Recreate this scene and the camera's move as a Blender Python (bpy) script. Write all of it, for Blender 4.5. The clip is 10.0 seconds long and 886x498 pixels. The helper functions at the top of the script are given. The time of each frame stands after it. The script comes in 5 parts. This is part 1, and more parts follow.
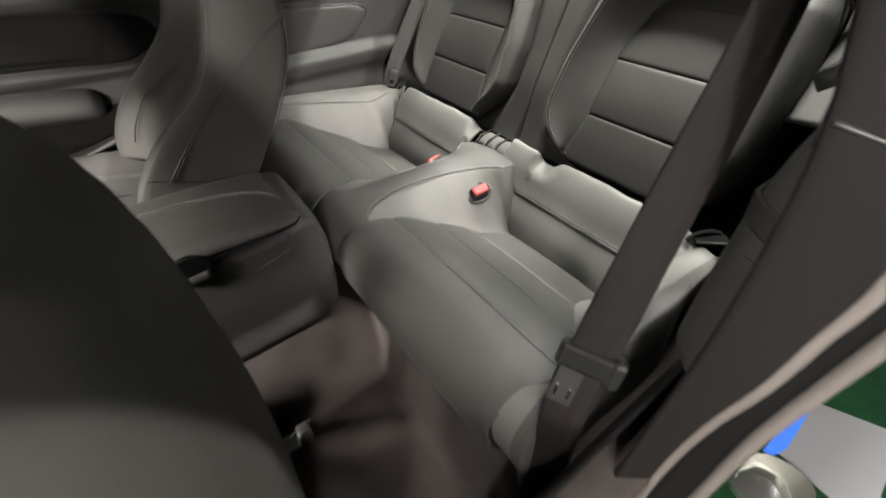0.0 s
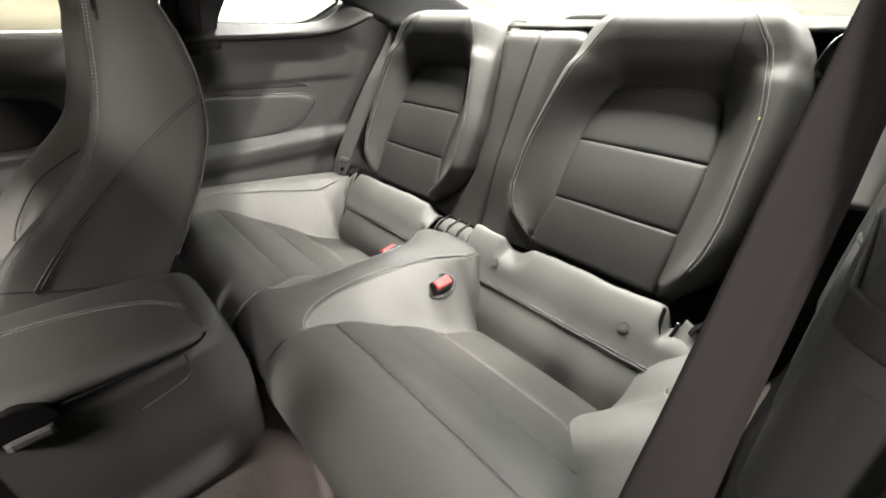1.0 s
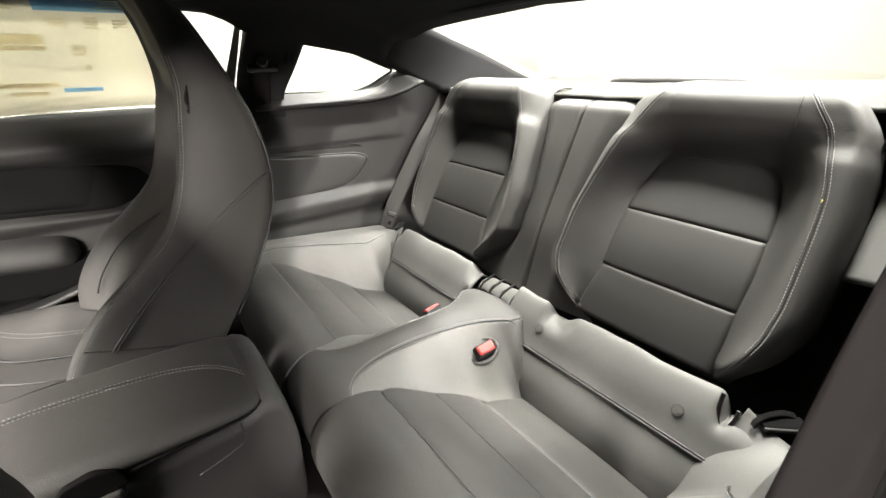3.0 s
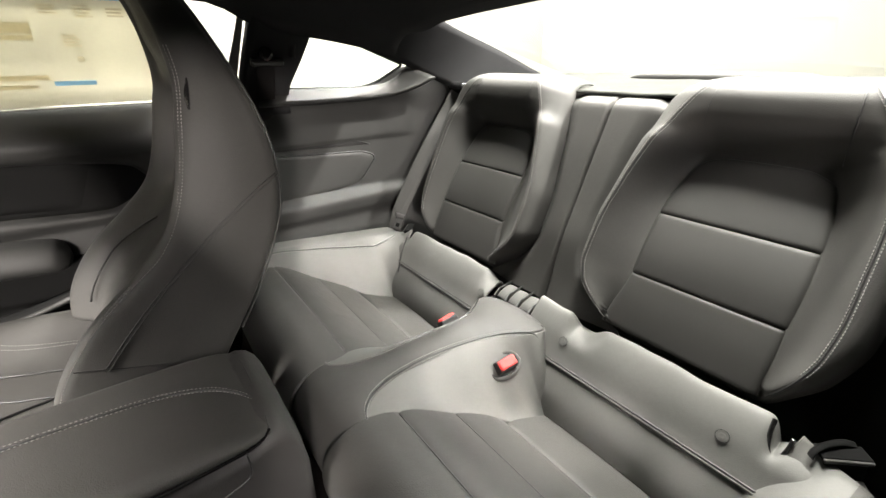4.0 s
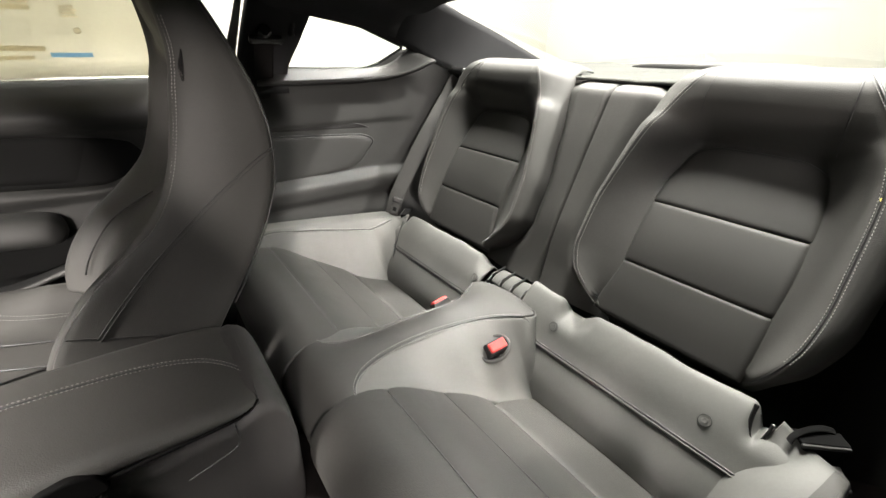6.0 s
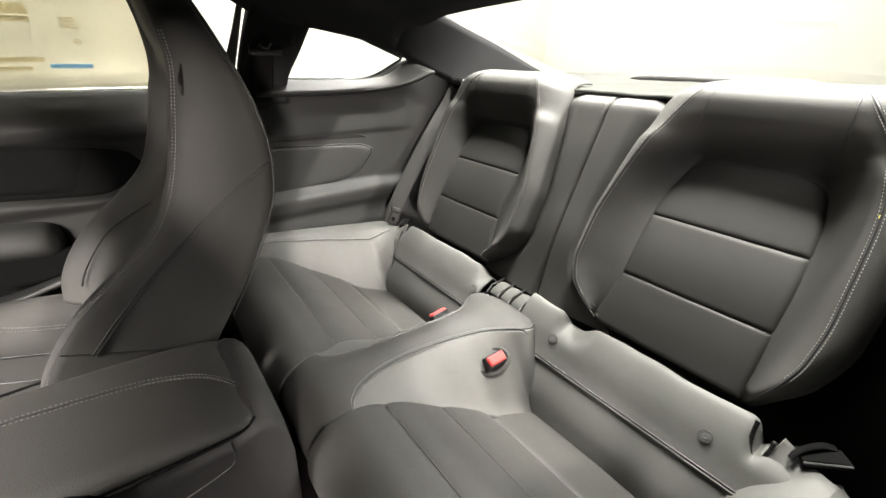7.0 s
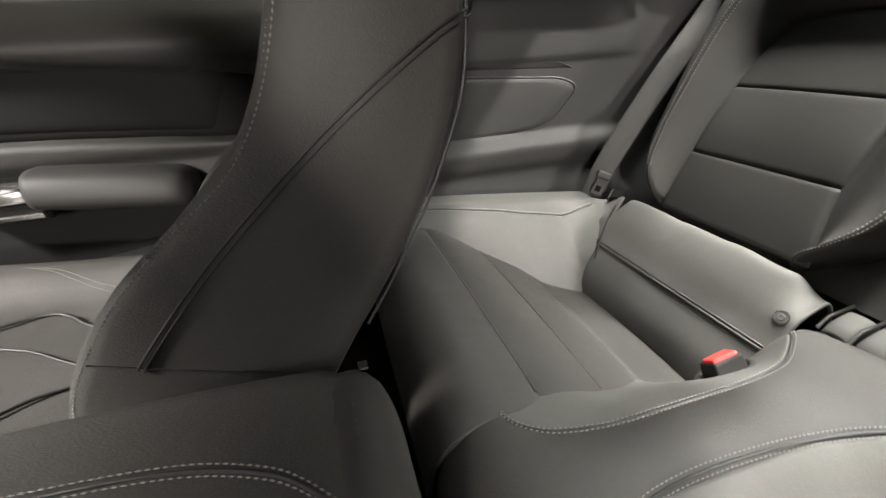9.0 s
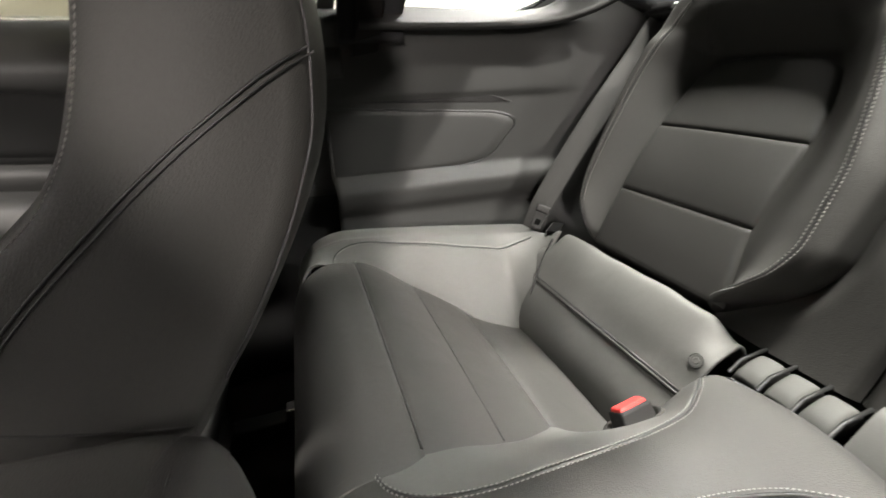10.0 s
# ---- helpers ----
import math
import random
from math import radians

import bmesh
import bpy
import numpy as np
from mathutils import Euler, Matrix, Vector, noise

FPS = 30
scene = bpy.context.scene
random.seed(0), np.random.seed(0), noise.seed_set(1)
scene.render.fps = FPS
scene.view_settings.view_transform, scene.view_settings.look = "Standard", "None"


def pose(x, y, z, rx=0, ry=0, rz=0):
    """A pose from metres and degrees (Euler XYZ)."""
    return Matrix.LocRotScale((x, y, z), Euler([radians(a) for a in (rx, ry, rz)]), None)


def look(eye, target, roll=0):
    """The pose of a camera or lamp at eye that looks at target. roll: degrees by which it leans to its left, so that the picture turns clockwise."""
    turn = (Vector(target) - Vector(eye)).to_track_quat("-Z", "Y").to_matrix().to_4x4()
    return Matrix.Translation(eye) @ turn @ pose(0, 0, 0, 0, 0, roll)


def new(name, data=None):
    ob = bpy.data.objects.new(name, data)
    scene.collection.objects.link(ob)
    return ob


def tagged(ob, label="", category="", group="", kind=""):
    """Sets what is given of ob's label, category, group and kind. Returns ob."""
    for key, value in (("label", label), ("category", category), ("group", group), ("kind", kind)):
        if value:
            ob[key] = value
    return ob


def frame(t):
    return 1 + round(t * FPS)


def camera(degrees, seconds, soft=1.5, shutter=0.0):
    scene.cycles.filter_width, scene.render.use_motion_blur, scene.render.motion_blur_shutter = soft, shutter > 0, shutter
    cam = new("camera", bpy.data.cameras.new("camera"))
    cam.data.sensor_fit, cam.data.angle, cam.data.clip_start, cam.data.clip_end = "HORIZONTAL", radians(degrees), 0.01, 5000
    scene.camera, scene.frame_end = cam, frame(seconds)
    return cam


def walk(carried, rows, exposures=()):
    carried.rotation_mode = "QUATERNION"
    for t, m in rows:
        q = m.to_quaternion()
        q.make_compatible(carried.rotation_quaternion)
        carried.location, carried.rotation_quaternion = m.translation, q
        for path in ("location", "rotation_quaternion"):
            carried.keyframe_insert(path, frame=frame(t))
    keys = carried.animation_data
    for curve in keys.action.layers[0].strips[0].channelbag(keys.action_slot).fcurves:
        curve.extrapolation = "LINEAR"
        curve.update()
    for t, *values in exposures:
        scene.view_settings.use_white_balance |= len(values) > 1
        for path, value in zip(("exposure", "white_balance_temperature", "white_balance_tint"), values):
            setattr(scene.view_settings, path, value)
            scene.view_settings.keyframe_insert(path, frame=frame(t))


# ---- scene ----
cam = camera(94.1, 10.0, shutter=0.5)
PATH = [
    (0, (0.003, -0.683, 0.845), (0.885, 0.545, -0.464), -1.6),
    (0.5, (0.052, -0.607, 0.802), (1.069, 0.666, -0.359), -1.6),
    (1, (0.088, -0.587, 0.783), (1.262, 0.704, -0.195), -0.3),
    (1.5, (0.098, -0.58, 0.8), (1.342, 0.703, -0.1), 0.4),
    (2, (0.101, -0.578, 0.809), (1.346, 0.737, -0.039), -0.2),
    (2.5, (0.101, -0.575, 0.826), (1.306, 0.789, -0.005), -1.0),
    (3, (0.088, -0.57, 0.839), (1.169, 0.901, 0.02), -1.5),
    (4.3, (0.095, -0.493, 0.827), (1.184, 0.962, -0.01), -0.9),
    (4.5, (0.096, -0.493, 0.814), (1.205, 0.935, -0.04), -0.8),
    (5, (0.098, -0.522, 0.816), (1.196, 0.899, -0.065), 0.1),
    (5.5, (0.096, -0.52, 0.817), (1.166, 0.921, -0.065), 0.3),
    (7, (0.1, -0.51, 0.831), (1.185, 0.942, -0.014), 0.6),
    (7.5, (0.092, -0.496, 0.8), (1.161, 0.98, -0.023), 1.6),
    (8, (0.083, -0.41, 0.728), (0.889, 1.212, -0.118), -2.1),
    (8.5, (0.13, -0.262, 0.671), (0.808, 1.427, -0.158), -2.6),
    (9, (0.151, -0.168, 0.668), (0.623, 1.557, -0.227), -3.5),
    (9.5, (0.221, -0.162, 0.655), (0.655, 1.589, -0.209), -1.1),
    (10, (0.247, -0.169, 0.67), (0.823, 1.576, -0.121), -1.9),
]
walk(cam, [(t, look(eye, target, roll)) for t, eye, target, roll in PATH],
     exposures=[(0, -0.12), (0.5, 0.16), (1.0, 0.26), (1.5, 0.28), (3.2, 0.3), (4.5, 0.12), (5.5, 0.07), (7.5, 0.1), (8.5, -0.15), (9.2, -0.22), (10, -0.12)])

# ---- world and light ----
world = bpy.data.worlds.new("showroom_air")
world.use_nodes = True
world.node_tree.nodes["Background"].inputs[0].default_value = (0.95, 0.93, 0.85, 1)
world.node_tree.nodes["Background"].inputs[1].default_value = 0.010
scene.world = world
scene.view_settings.exposure = 0.0


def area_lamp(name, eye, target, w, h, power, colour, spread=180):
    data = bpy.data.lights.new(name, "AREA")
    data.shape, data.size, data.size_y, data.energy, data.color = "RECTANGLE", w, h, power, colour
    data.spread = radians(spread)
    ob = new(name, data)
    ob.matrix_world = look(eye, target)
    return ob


area_lamp("ceiling_panel", (1.14, -0.1, 3.0), (1.14, -0.1, 0), 0.5, 0.5, 132, (1.0, 0.975, 0.90), 110)
area_lamp("ceiling_panel", (1.85, -0.1, 3.0), (1.75, -0.1, 0), 0.3, 0.3, 30, (1.0, 0.975, 0.90), 110)
area_lamp("ceiling_lamp", (1.75, 1.15, 3.0), (0.66, 0.0, 0.36), 0.2, 0.2, 46, (1.0, 0.97, 0.90), 70)
area_lamp("ceiling_lamp", (3.0, -1.2, 2.7), (0.4, 0.5, 0.38), 0.3, 0.3, 16, (1.0, 0.96, 0.89), 60)
area_lamp("ceiling_lamp", (2.1, -1.3, 3.0), (0.50, 0.5, 0.45), 0.12, 0.12, 48, (1.0, 0.96, 0.89), 70)
area_lamp("ceiling_lamp", (2.9, -0.3, 3.0), (0.85, -0.57, 0.65), 0.5, 0.5, 32, (0.97, 0.98, 0.93), 60)
area_lamp("ceiling_lamp", (-2.5, -0.5, 2.5), (-0.15, 0.0, 0.45), 0.4, 0.4, 75, (1.0, 0.93, 0.87), 60)
# added fills: unseen sources, fixed to no wall, that brighten the cabin's front
area_lamp("fill_lamp", (-3.6, -0.3, 2.2), (0.2, 0.1, 0.5), 0.5, 0.5, 4, (1.0, 0.91, 0.85), 60)
area_lamp("fill_lamp", (-3.6, -2.0, 2.0), (0.7, -0.2, 0.55), 0.4, 0.4, 3, (1.0, 0.93, 0.87), 60)
area_lamp("fill_lamp", (-1.2, -3.7, 1.25), (-0.1, 0.3, 0.66), 0.3, 0.3, 26, (1.0, 0.91, 0.85), 60)
area_lamp("ceiling_lamp", (3.4, 2.0, 3.0), (3.7, 2.4, 0), 2.0, 1.6, 215, (1.0, 0.96, 0.88))
area_lamp("ceiling_lamp", (1.2, 2.6, 3.0), (1.2, 2.9, 0), 3.0, 0.8, 180, (1.0, 0.96, 0.88))
# one more added, unseen fill from the open door's side
area_lamp("fill_lamp", (-0.6, -2.7, 1.9), (0.4, -0.2, 0.5), 0.6, 0.6, 9, (1.0, 0.93, 0.89), 70)
area_lamp("ceiling_lamp", (-0.9, -1.6, 2.5), (0.22, -0.38, 0.25), 0.2, 0.2, 3.5, (1.0, 0.94, 0.88), 30)


# ---- materials ----
def material(name, colour, rough=0.5, metal=0.0, grain=0.0, grain_scale=400.0, vary=0.15, vary_scale=6.0, spec=0.5,
             coat=0.0, emit=0.0, wrinkle=0.0, per_object=0.0):
    """A principled material with two scales of colour and roughness variation and a fine bump."""
    m = bpy.data.materials.new(name)
    m.use_nodes = True
    nt = m.node_tree
    nd, ln = nt.nodes, nt.links
    b = nd["Principled BSDF"]
    tc = nd.new("ShaderNodeTexCoord")
    big, fine = nd.new("ShaderNodeTexNoise"), nd.new("ShaderNodeTexNoise")
    big.inputs["Scale"].default_value, big.inputs["Detail"].default_value = vary_scale, 5
    fine.inputs["Scale"].default_value, fine.inputs["Detail"].default_value = grain_scale * 0.35, 3
    mix = nd.new("ShaderNodeMix")
    mix.data_type, mix.blend_type = "RGBA", "MULTIPLY"
    ramp = nd.new("ShaderNodeMapRange")
    ramp.inputs["To Min"].default_value, ramp.inputs["To Max"].default_value = 1 - vary, 1 + vary
    add = nd.new("ShaderNodeMath")
    add.operation = "ADD"
    half = nd.new("ShaderNodeMath")
    half.operation, half.inputs[1].default_value = "MULTIPLY", 0.35
    for n in (big, fine):
        ln.new(tc.outputs["Object"], n.inputs["Vector"])
    ln.new(fine.outputs["Fac"], half.inputs[0])
    ln.new(big.outputs["Fac"], add.inputs[0])
    ln.new(half.outputs[0], add.inputs[1])
    ramp.inputs["From Min"].default_value, ramp.inputs["From Max"].default_value = 0.35, 1.0
    ln.new(add.outputs[0], ramp.inputs["Value"])
    mix.inputs["Factor"].default_value = 1.0
    mix.inputs["A"].default_value = (*colour, 1)
    ln.new(ramp.outputs["Result"], mix.inputs["B"])
    ln.new(mix.outputs["Result"], b.inputs["Base Color"])
    rr = nd.new("ShaderNodeMapRange")
    rr.inputs["To Min"].default_value, rr.inputs["To Max"].default_value = max(rough - 0.06, 0.02), min(rough + 0.06, 1)
    ln.new(big.outputs["Fac"], rr.inputs["Value"])
    ln.new(rr.outputs["Result"], b.inputs["Roughness"])
    b.inputs["Metallic"].default_value = metal
    b.inputs["Specular IOR Level"].default_value = spec
    b.inputs["Coat Weight"].default_value = coat
    if grain or wrinkle:
        cells = nd.new("ShaderNodeTexVoronoi")
        cells.inputs["Scale"].default_value = grain_scale
        ln.new(tc.outputs["Object"], cells.inputs["Vector"])
        bump = nd.new("ShaderNodeBump")
        bump.inputs["Strength"].default_value, bump.inputs["Distance"].default_value = grain, 0.0006
        ln.new(cells.outputs["Distance"], bump.inputs["Height"])
        last = bump
        if wrinkle:
            soft = nd.new("ShaderNodeTexNoise")
            soft.inputs["Scale"].default_value, soft.inputs["Detail"].default_value = 14, 2
            soft.inputs["Distortion"].default_value = 0.6
            ln.new(tc.outputs["Object"], soft.inputs["Vector"])
            two = nd.new("ShaderNodeBump")
            two.inputs["Strength"].default_value, two.inputs["Distance"].default_value = wrinkle, 0.006
            ln.new(soft.outputs["Fac"], two.inputs["Height"])
            ln.new(bump.outputs["Normal"], two.inputs["Normal"])
            last = two
        ln.new(last.outputs["Normal"], b.inputs["Normal"])
    if emit:
        b.inputs["Emission Color"].default_value = (*colour, 1)
        b.inputs["Emission Strength"].default_value = emit
    return m


LEATHER = material("black_leather", (0.042, 0.0414, 0.039), 0.57, spec=0.23, grain=0.34, grain_scale=700, vary=0.16, vary_scale=7, wrinkle=0.20)
LEATHER_FINE = material("perforated_leather", (0.033, 0.0324, 0.0305), 0.55, spec=0.32, grain=0.2, grain_scale=1100, vary=0.12, wrinkle=0.08)
VINYL = material("smooth_charcoal_vinyl", (0.096, 0.0956, 0.091), 0.62, spec=0.22, grain=0.18, grain_scale=700, vary=0.12, vary_scale=7, wrinkle=0.22)
PIPING = material("dark_piping", (0.012, 0.012, 0.012), 0.5, grain=0.2)
BLACK = material("black_gap", (0.004, 0.004, 0.004), 0.95, spec=0.08)
THREAD = material("grey_thread", (0.21, 0.206, 0.195), 0.8, grain=0.2, grain_scale=2500, vary=0.2)
CONSOLE = material("dark_moulded_vinyl", (0.026, 0.025, 0.0245), 0.55, spec=0.35, grain=0.45, grain_scale=900, vary=0.14, vary_scale=9)
PLASTIC = material("grained_black_plastic", (0.015, 0.0145, 0.0145), 0.7, spec=0.3, grain=0.4, grain_scale=1100, vary=0.12)
TRIM = material("soft_grey_trim", (0.028, 0.0282, 0.0272), 0.55, spec=0.28, grain=0.2, grain_scale=1100, vary=0.1)
GLOSS = material("gloss_black_plastic", (0.012, 0.012, 0.012), 0.22, vary=0.1, coat=0.2)
CARPET = material("black_carpet", (0.036, 0.031, 0.0295), 0.95, grain=1.0, grain_scale=500, vary=0.35, vary_scale=9, spec=0.1)
WEBBING = material("belt_webbing", (0.0080, 0.0068, 0.0066), 0.75, grain=0.25, grain_scale=2600, vary=0.12, spec=0.16)
# same webbing as the front belts, paler to carry the light on it
LIT_WEBBING = material("lit_webbing", (0.032, 0.0315, 0.030), 0.7, grain=0.25, grain_scale=2600, vary=0.15, spec=0.3)
HEADLINER = material("black_headliner_cloth", (0.022, 0.022, 0.023), 0.95, grain=0.3, grain_scale=2200, vary=0.15, spec=0.15)
RED = material("red_button", (0.55, 0.03, 0.025), 0.6, vary=0.06)
CHROME = material("satin_chrome", (0.75, 0.75, 0.74), 0.18, metal=1.0, vary=0.05)
STEEL = material("dull_steel", (0.13, 0.13, 0.125), 0.42, metal=1.0, vary=0.15)
PAPER = material("cream_paper", (0.84, 0.82, 0.72), 0.8, vary=0.05, vary_scale=3)
INK_BLUE = material("pale_blue_ink", (0.52, 0.74, 0.95), 0.7, vary=0.1)
INK_GREY = material("grey_ink", (0.86, 0.82, 0.72), 0.7, vary=0.15)
# white paper darkened to grey: the shade beside the car is in the colour
SHADED_WHITE = material("shaded_white_sheet", (0.11, 0.11, 0.118), 0.8, vary=0.06)
TAPE = material("blue_tape", (0.008, 0.11, 0.60), 0.7, vary=0.15, vary_scale=20)
GREEN = material("green_floor_carpet", (0.0035, 0.022, 0.008), 0.95, grain=1.0, grain_scale=300, vary=0.4, vary_scale=12, spec=0.1)
WALL = material("white_wall_cloth", (0.80, 0.785, 0.725), 0.85, vary=0.06, vary_scale=0.8, wrinkle=0.3)
DOOR_CLOTH = material("black_door_insert", (0.006, 0.0062, 0.006), 0.8, spec=0.15, grain=0.3, grain_scale=1100, vary=0.15)
# grey keeps the unseen front and near walls from bouncing light inside
LOW_BOUNCE_WALL = material("low_bounce_wall", (0.22, 0.21, 0.20), 0.85, vary=0.06, vary_scale=1.5)
SHELF = material("grey_shelf_carpet", (0.045, 0.046, 0.043), 0.9, grain=0.8, grain_scale=700, vary=0.15, spec=0.04)
RUBBER = material("grey_rubber_seal", (0.070, 0.062, 0.057), 0.7, vary=0.1)
PILLAR = material("smooth_dark_pillar_trim", (0.005, 0.0044, 0.0044), 0.9, grain=0.2, grain_scale=1500, vary=0.12, spec=0.12)
PAINT = material("dark_body_paint", (0.03, 0.028, 0.026), 0.25, vary=0.05, coat=0.5)
CLEAR = material("clear_plastic", (0.22, 0.22, 0.215), 0.15, vary=0.1)
CLEAR.node_tree.nodes["Principled BSDF"].inputs["Transmission Weight"].default_value = 0.85
YELLOW = material("yellow_dot", (0.7, 0.6, 0.12), 0.6)

for _p in (PAPER, INK_BLUE, INK_GREY):
    _nd, _ln = _p.node_tree.nodes, _p.node_tree.links
    _b = _nd["Principled BSDF"]
    _tr, _mx = _nd.new("ShaderNodeBsdfTranslucent"), _nd.new("ShaderNodeMixShader")
    _src = _b.inputs["Base Color"].links[0].from_socket
    _ln.new(_src, _tr.inputs["Color"])
    _mx.inputs[0].default_value = 0.45 if _p is PAPER else 0.92
    _ln.new(_b.outputs[0], _mx.inputs[1])
    _ln.new(_tr.outputs[0], _mx.inputs[2])
    _ln.new(_mx.outputs[0], _nd["Material Output"].inputs[0])

GLASS = bpy.data.materials.new("window_glass")
GLASS.use_nodes = True
_n, _l = GLASS.node_tree.nodes, GLASS.node_tree.links
_n.remove(_n["Principled BSDF"])
_t, _g, _m = _n.new("ShaderNodeBsdfTransparent"), _n.new("ShaderNodeBsdfGlossy"), _n.new("ShaderNodeMixShader")
_t.inputs[0].default_value, _g.inputs["Roughness"].default_value = (0.93, 0.95, 0.93, 1), 0.02
_f = _n.new("ShaderNodeFresnel")
_f.inputs["IOR"].default_value = 1.45
_l.new(_f.outputs[0], _m.inputs[0])
_l.new(_t.outputs[0], _m.inputs[1])
_l.new(_g.outputs[0], _m.inputs[2])
_l.new(_m.outputs[0], _n["Material Output"].inputs[0])


# ---- shape helpers ----
def crv(*knots):
    """A smooth function through (x, y) knots."""
    xs, ys = np.array([k[0] for k in knots], float), np.array([k[1] for k in knots], float)
    d = np.diff(ys) / np.diff(xs)
    m = np.empty(len(xs))
    m[0], m[-1] = d[0], d[-1]
    m[1:-1] = np.where(d[:-1] * d[1:] > 0, 2 * d[:-1] * d[1:] / np.where(d[:-1] + d[1:] == 0, 1, d[:-1] + d[1:]), 0)

    def value(x):
        x = min(max(x, xs[0]), xs[-1])
        i = min(int(np.searchsorted(xs, x, side="right")) - 1, len(xs) - 2)
        h = xs[i + 1] - xs[i]
        t = (x - xs[i]) / h
        return float((2 * t**3 - 3 * t**2 + 1) * ys[i] + (t**3 - 2 * t**2 + t) * h * m[i] + (3 * t**2 - 2 * t**3) * ys[i + 1] + (t**3 - t**2) * h * m[i + 1])

    return value


def cr(points, n):
    """n + 1 points, evenly spread, along a smooth line through the given ones."""
    p = np.array(points, float)
    if len(p) > 2:
        q = np.vstack([2 * p[0] - p[1], p, 2 * p[-1] - p[-2]])
        fine = []
        for i in range(len(p) - 1):
            a, b, c, d = q[i:i + 4]
            for t in np.linspace(0, 1, 16, endpoint=False):
                fine.append(0.5 * (2 * b + (c - a) * t + (2 * a - 5 * b + 4 * c - d) * t * t + (3 * b - a - 3 * c + d) * t**3))
        p = np.array(fine + [p[-1]])
    s = np.r_[0, np.cumsum(np.linalg.norm(np.diff(p, axis=0), axis=1))]
    u = np.linspace(0, s[-1], n + 1)
    return np.stack([np.interp(u, s, p[:, k]) for k in range(p.shape[1])], 1)


def sm(a, b, x):
    t = min(max((x - a) / (b - a), 0.0), 1.0)
    return t * t * (3 - 2 * t)


def ends(n):
    """0..1 with closer steps at both ends."""
    return [0.5 - 0.5 * math.cos(math.pi * i / n) for i in range(n + 1)]


def even(n):
    return [i / n for i in range(n + 1)]


def thing(name, label, category, at=(0, 0, 0), group="", kind=""):
    ob = new(name)
    ob.empty_display_size = 0.02
    ob.location = at
    return tagged(ob, label, category, group, kind)


def mesh_part(name, verts, faces, mat, parent=None, label="", smooth=True, thick=0.0, bevel=0.0):
    me = bpy.data.meshes.new(name)
    me.from_pydata([tuple(map(float, v)) for v in verts], [], faces)
    me.update()
    if smooth:
        me.polygons.foreach_set("use_smooth", [True] * len(me.polygons))
    me.materials.append(mat)
    ob = new(name, me)
    if parent is not None:
        ob.parent = parent
        if parent.parent is None:
            ob.matrix_parent_inverse = Matrix.Translation(-parent.location)
    if thick:
        so = ob.modifiers.new("solid", "SOLIDIFY")
        so.thickness, so.offset = thick, 0
    if bevel:
        be = ob.modifiers.new("edge", "BEVEL")
        be.width, be.segments, be.limit_method = bevel, 2, "ANGLE"
        me.polygons.foreach_set("use_smooth", [False] * len(me.polygons))
    if label:
        tagged(ob, label)
    return ob


def part(name, bm, mat, parent=None, label="", smooth=False, thick=0.0, bevel=0.0):
    verts = [v.co.copy() for v in bm.verts]
    bm.verts.index_update()
    faces = [[v.index for v in f.verts] for f in bm.faces]
    bm.free()
    return mesh_part(name, verts, faces, mat, parent, label, smooth, thick, bevel)


def grid_faces(nu, nv, wrap=False):
    cols = nv if wrap else nv - 1
    return [(i * nv + j, i * nv + (j + 1) % nv, (i + 1) * nv + (j + 1) % nv, (i + 1) * nv + j) for i in range(nu - 1) for j in range(cols)]


def sheet(name, fn, us, vs, mat, parent=None, label="", thick=0.004):
    verts = [fn(u, v) for u in us for v in vs]
    return mesh_part(name, verts, grid_faces(len(us), len(vs)), mat, parent, label, True, thick)


def loft(name, rings, mat, parent=None, label="", n=48, m=40):
    """A closed body through rings of control points, smoothed both ways, with capped ends."""
    rs = [cr(list(r) + [r[0]], n)[:-1] for r in rings]
    cols = [cr([r[j] for r in rs], m) for j in range(n)]
    verts = [cols[j][i] for i in range(m + 1) for j in range(n)]
    faces = grid_faces(m + 1, n, True)
    faces.append(tuple(range(n - 1, -1, -1)))
    faces.append(tuple(m * n + j for j in range(n)))
    return mesh_part(name, verts, faces, mat, parent, label)


def tube(name, path, r, mat, parent=None, label="", sides=6):
    p = np.array(path, float)
    verts = []
    tan = np.gradient(p, axis=0)
    ref = np.array([0.31, 0.2, 0.93])
    for q, t in zip(p, tan):
        t = t / (np.linalg.norm(t) + 1e-9)
        a = np.cross(t, ref)
        a /= np.linalg.norm(a) + 1e-9
        b = np.cross(t, a)
        for k in range(sides):
            c = 2 * math.pi * k / sides
            verts.append(q + r * (math.cos(c) * a + math.sin(c) * b))
    faces = grid_faces(len(p), sides, True)
    faces += [tuple(range(sides)), tuple((len(p) - 1) * sides + k for k in range(sides))]
    return mesh_part(name, verts, faces, mat, parent, label)


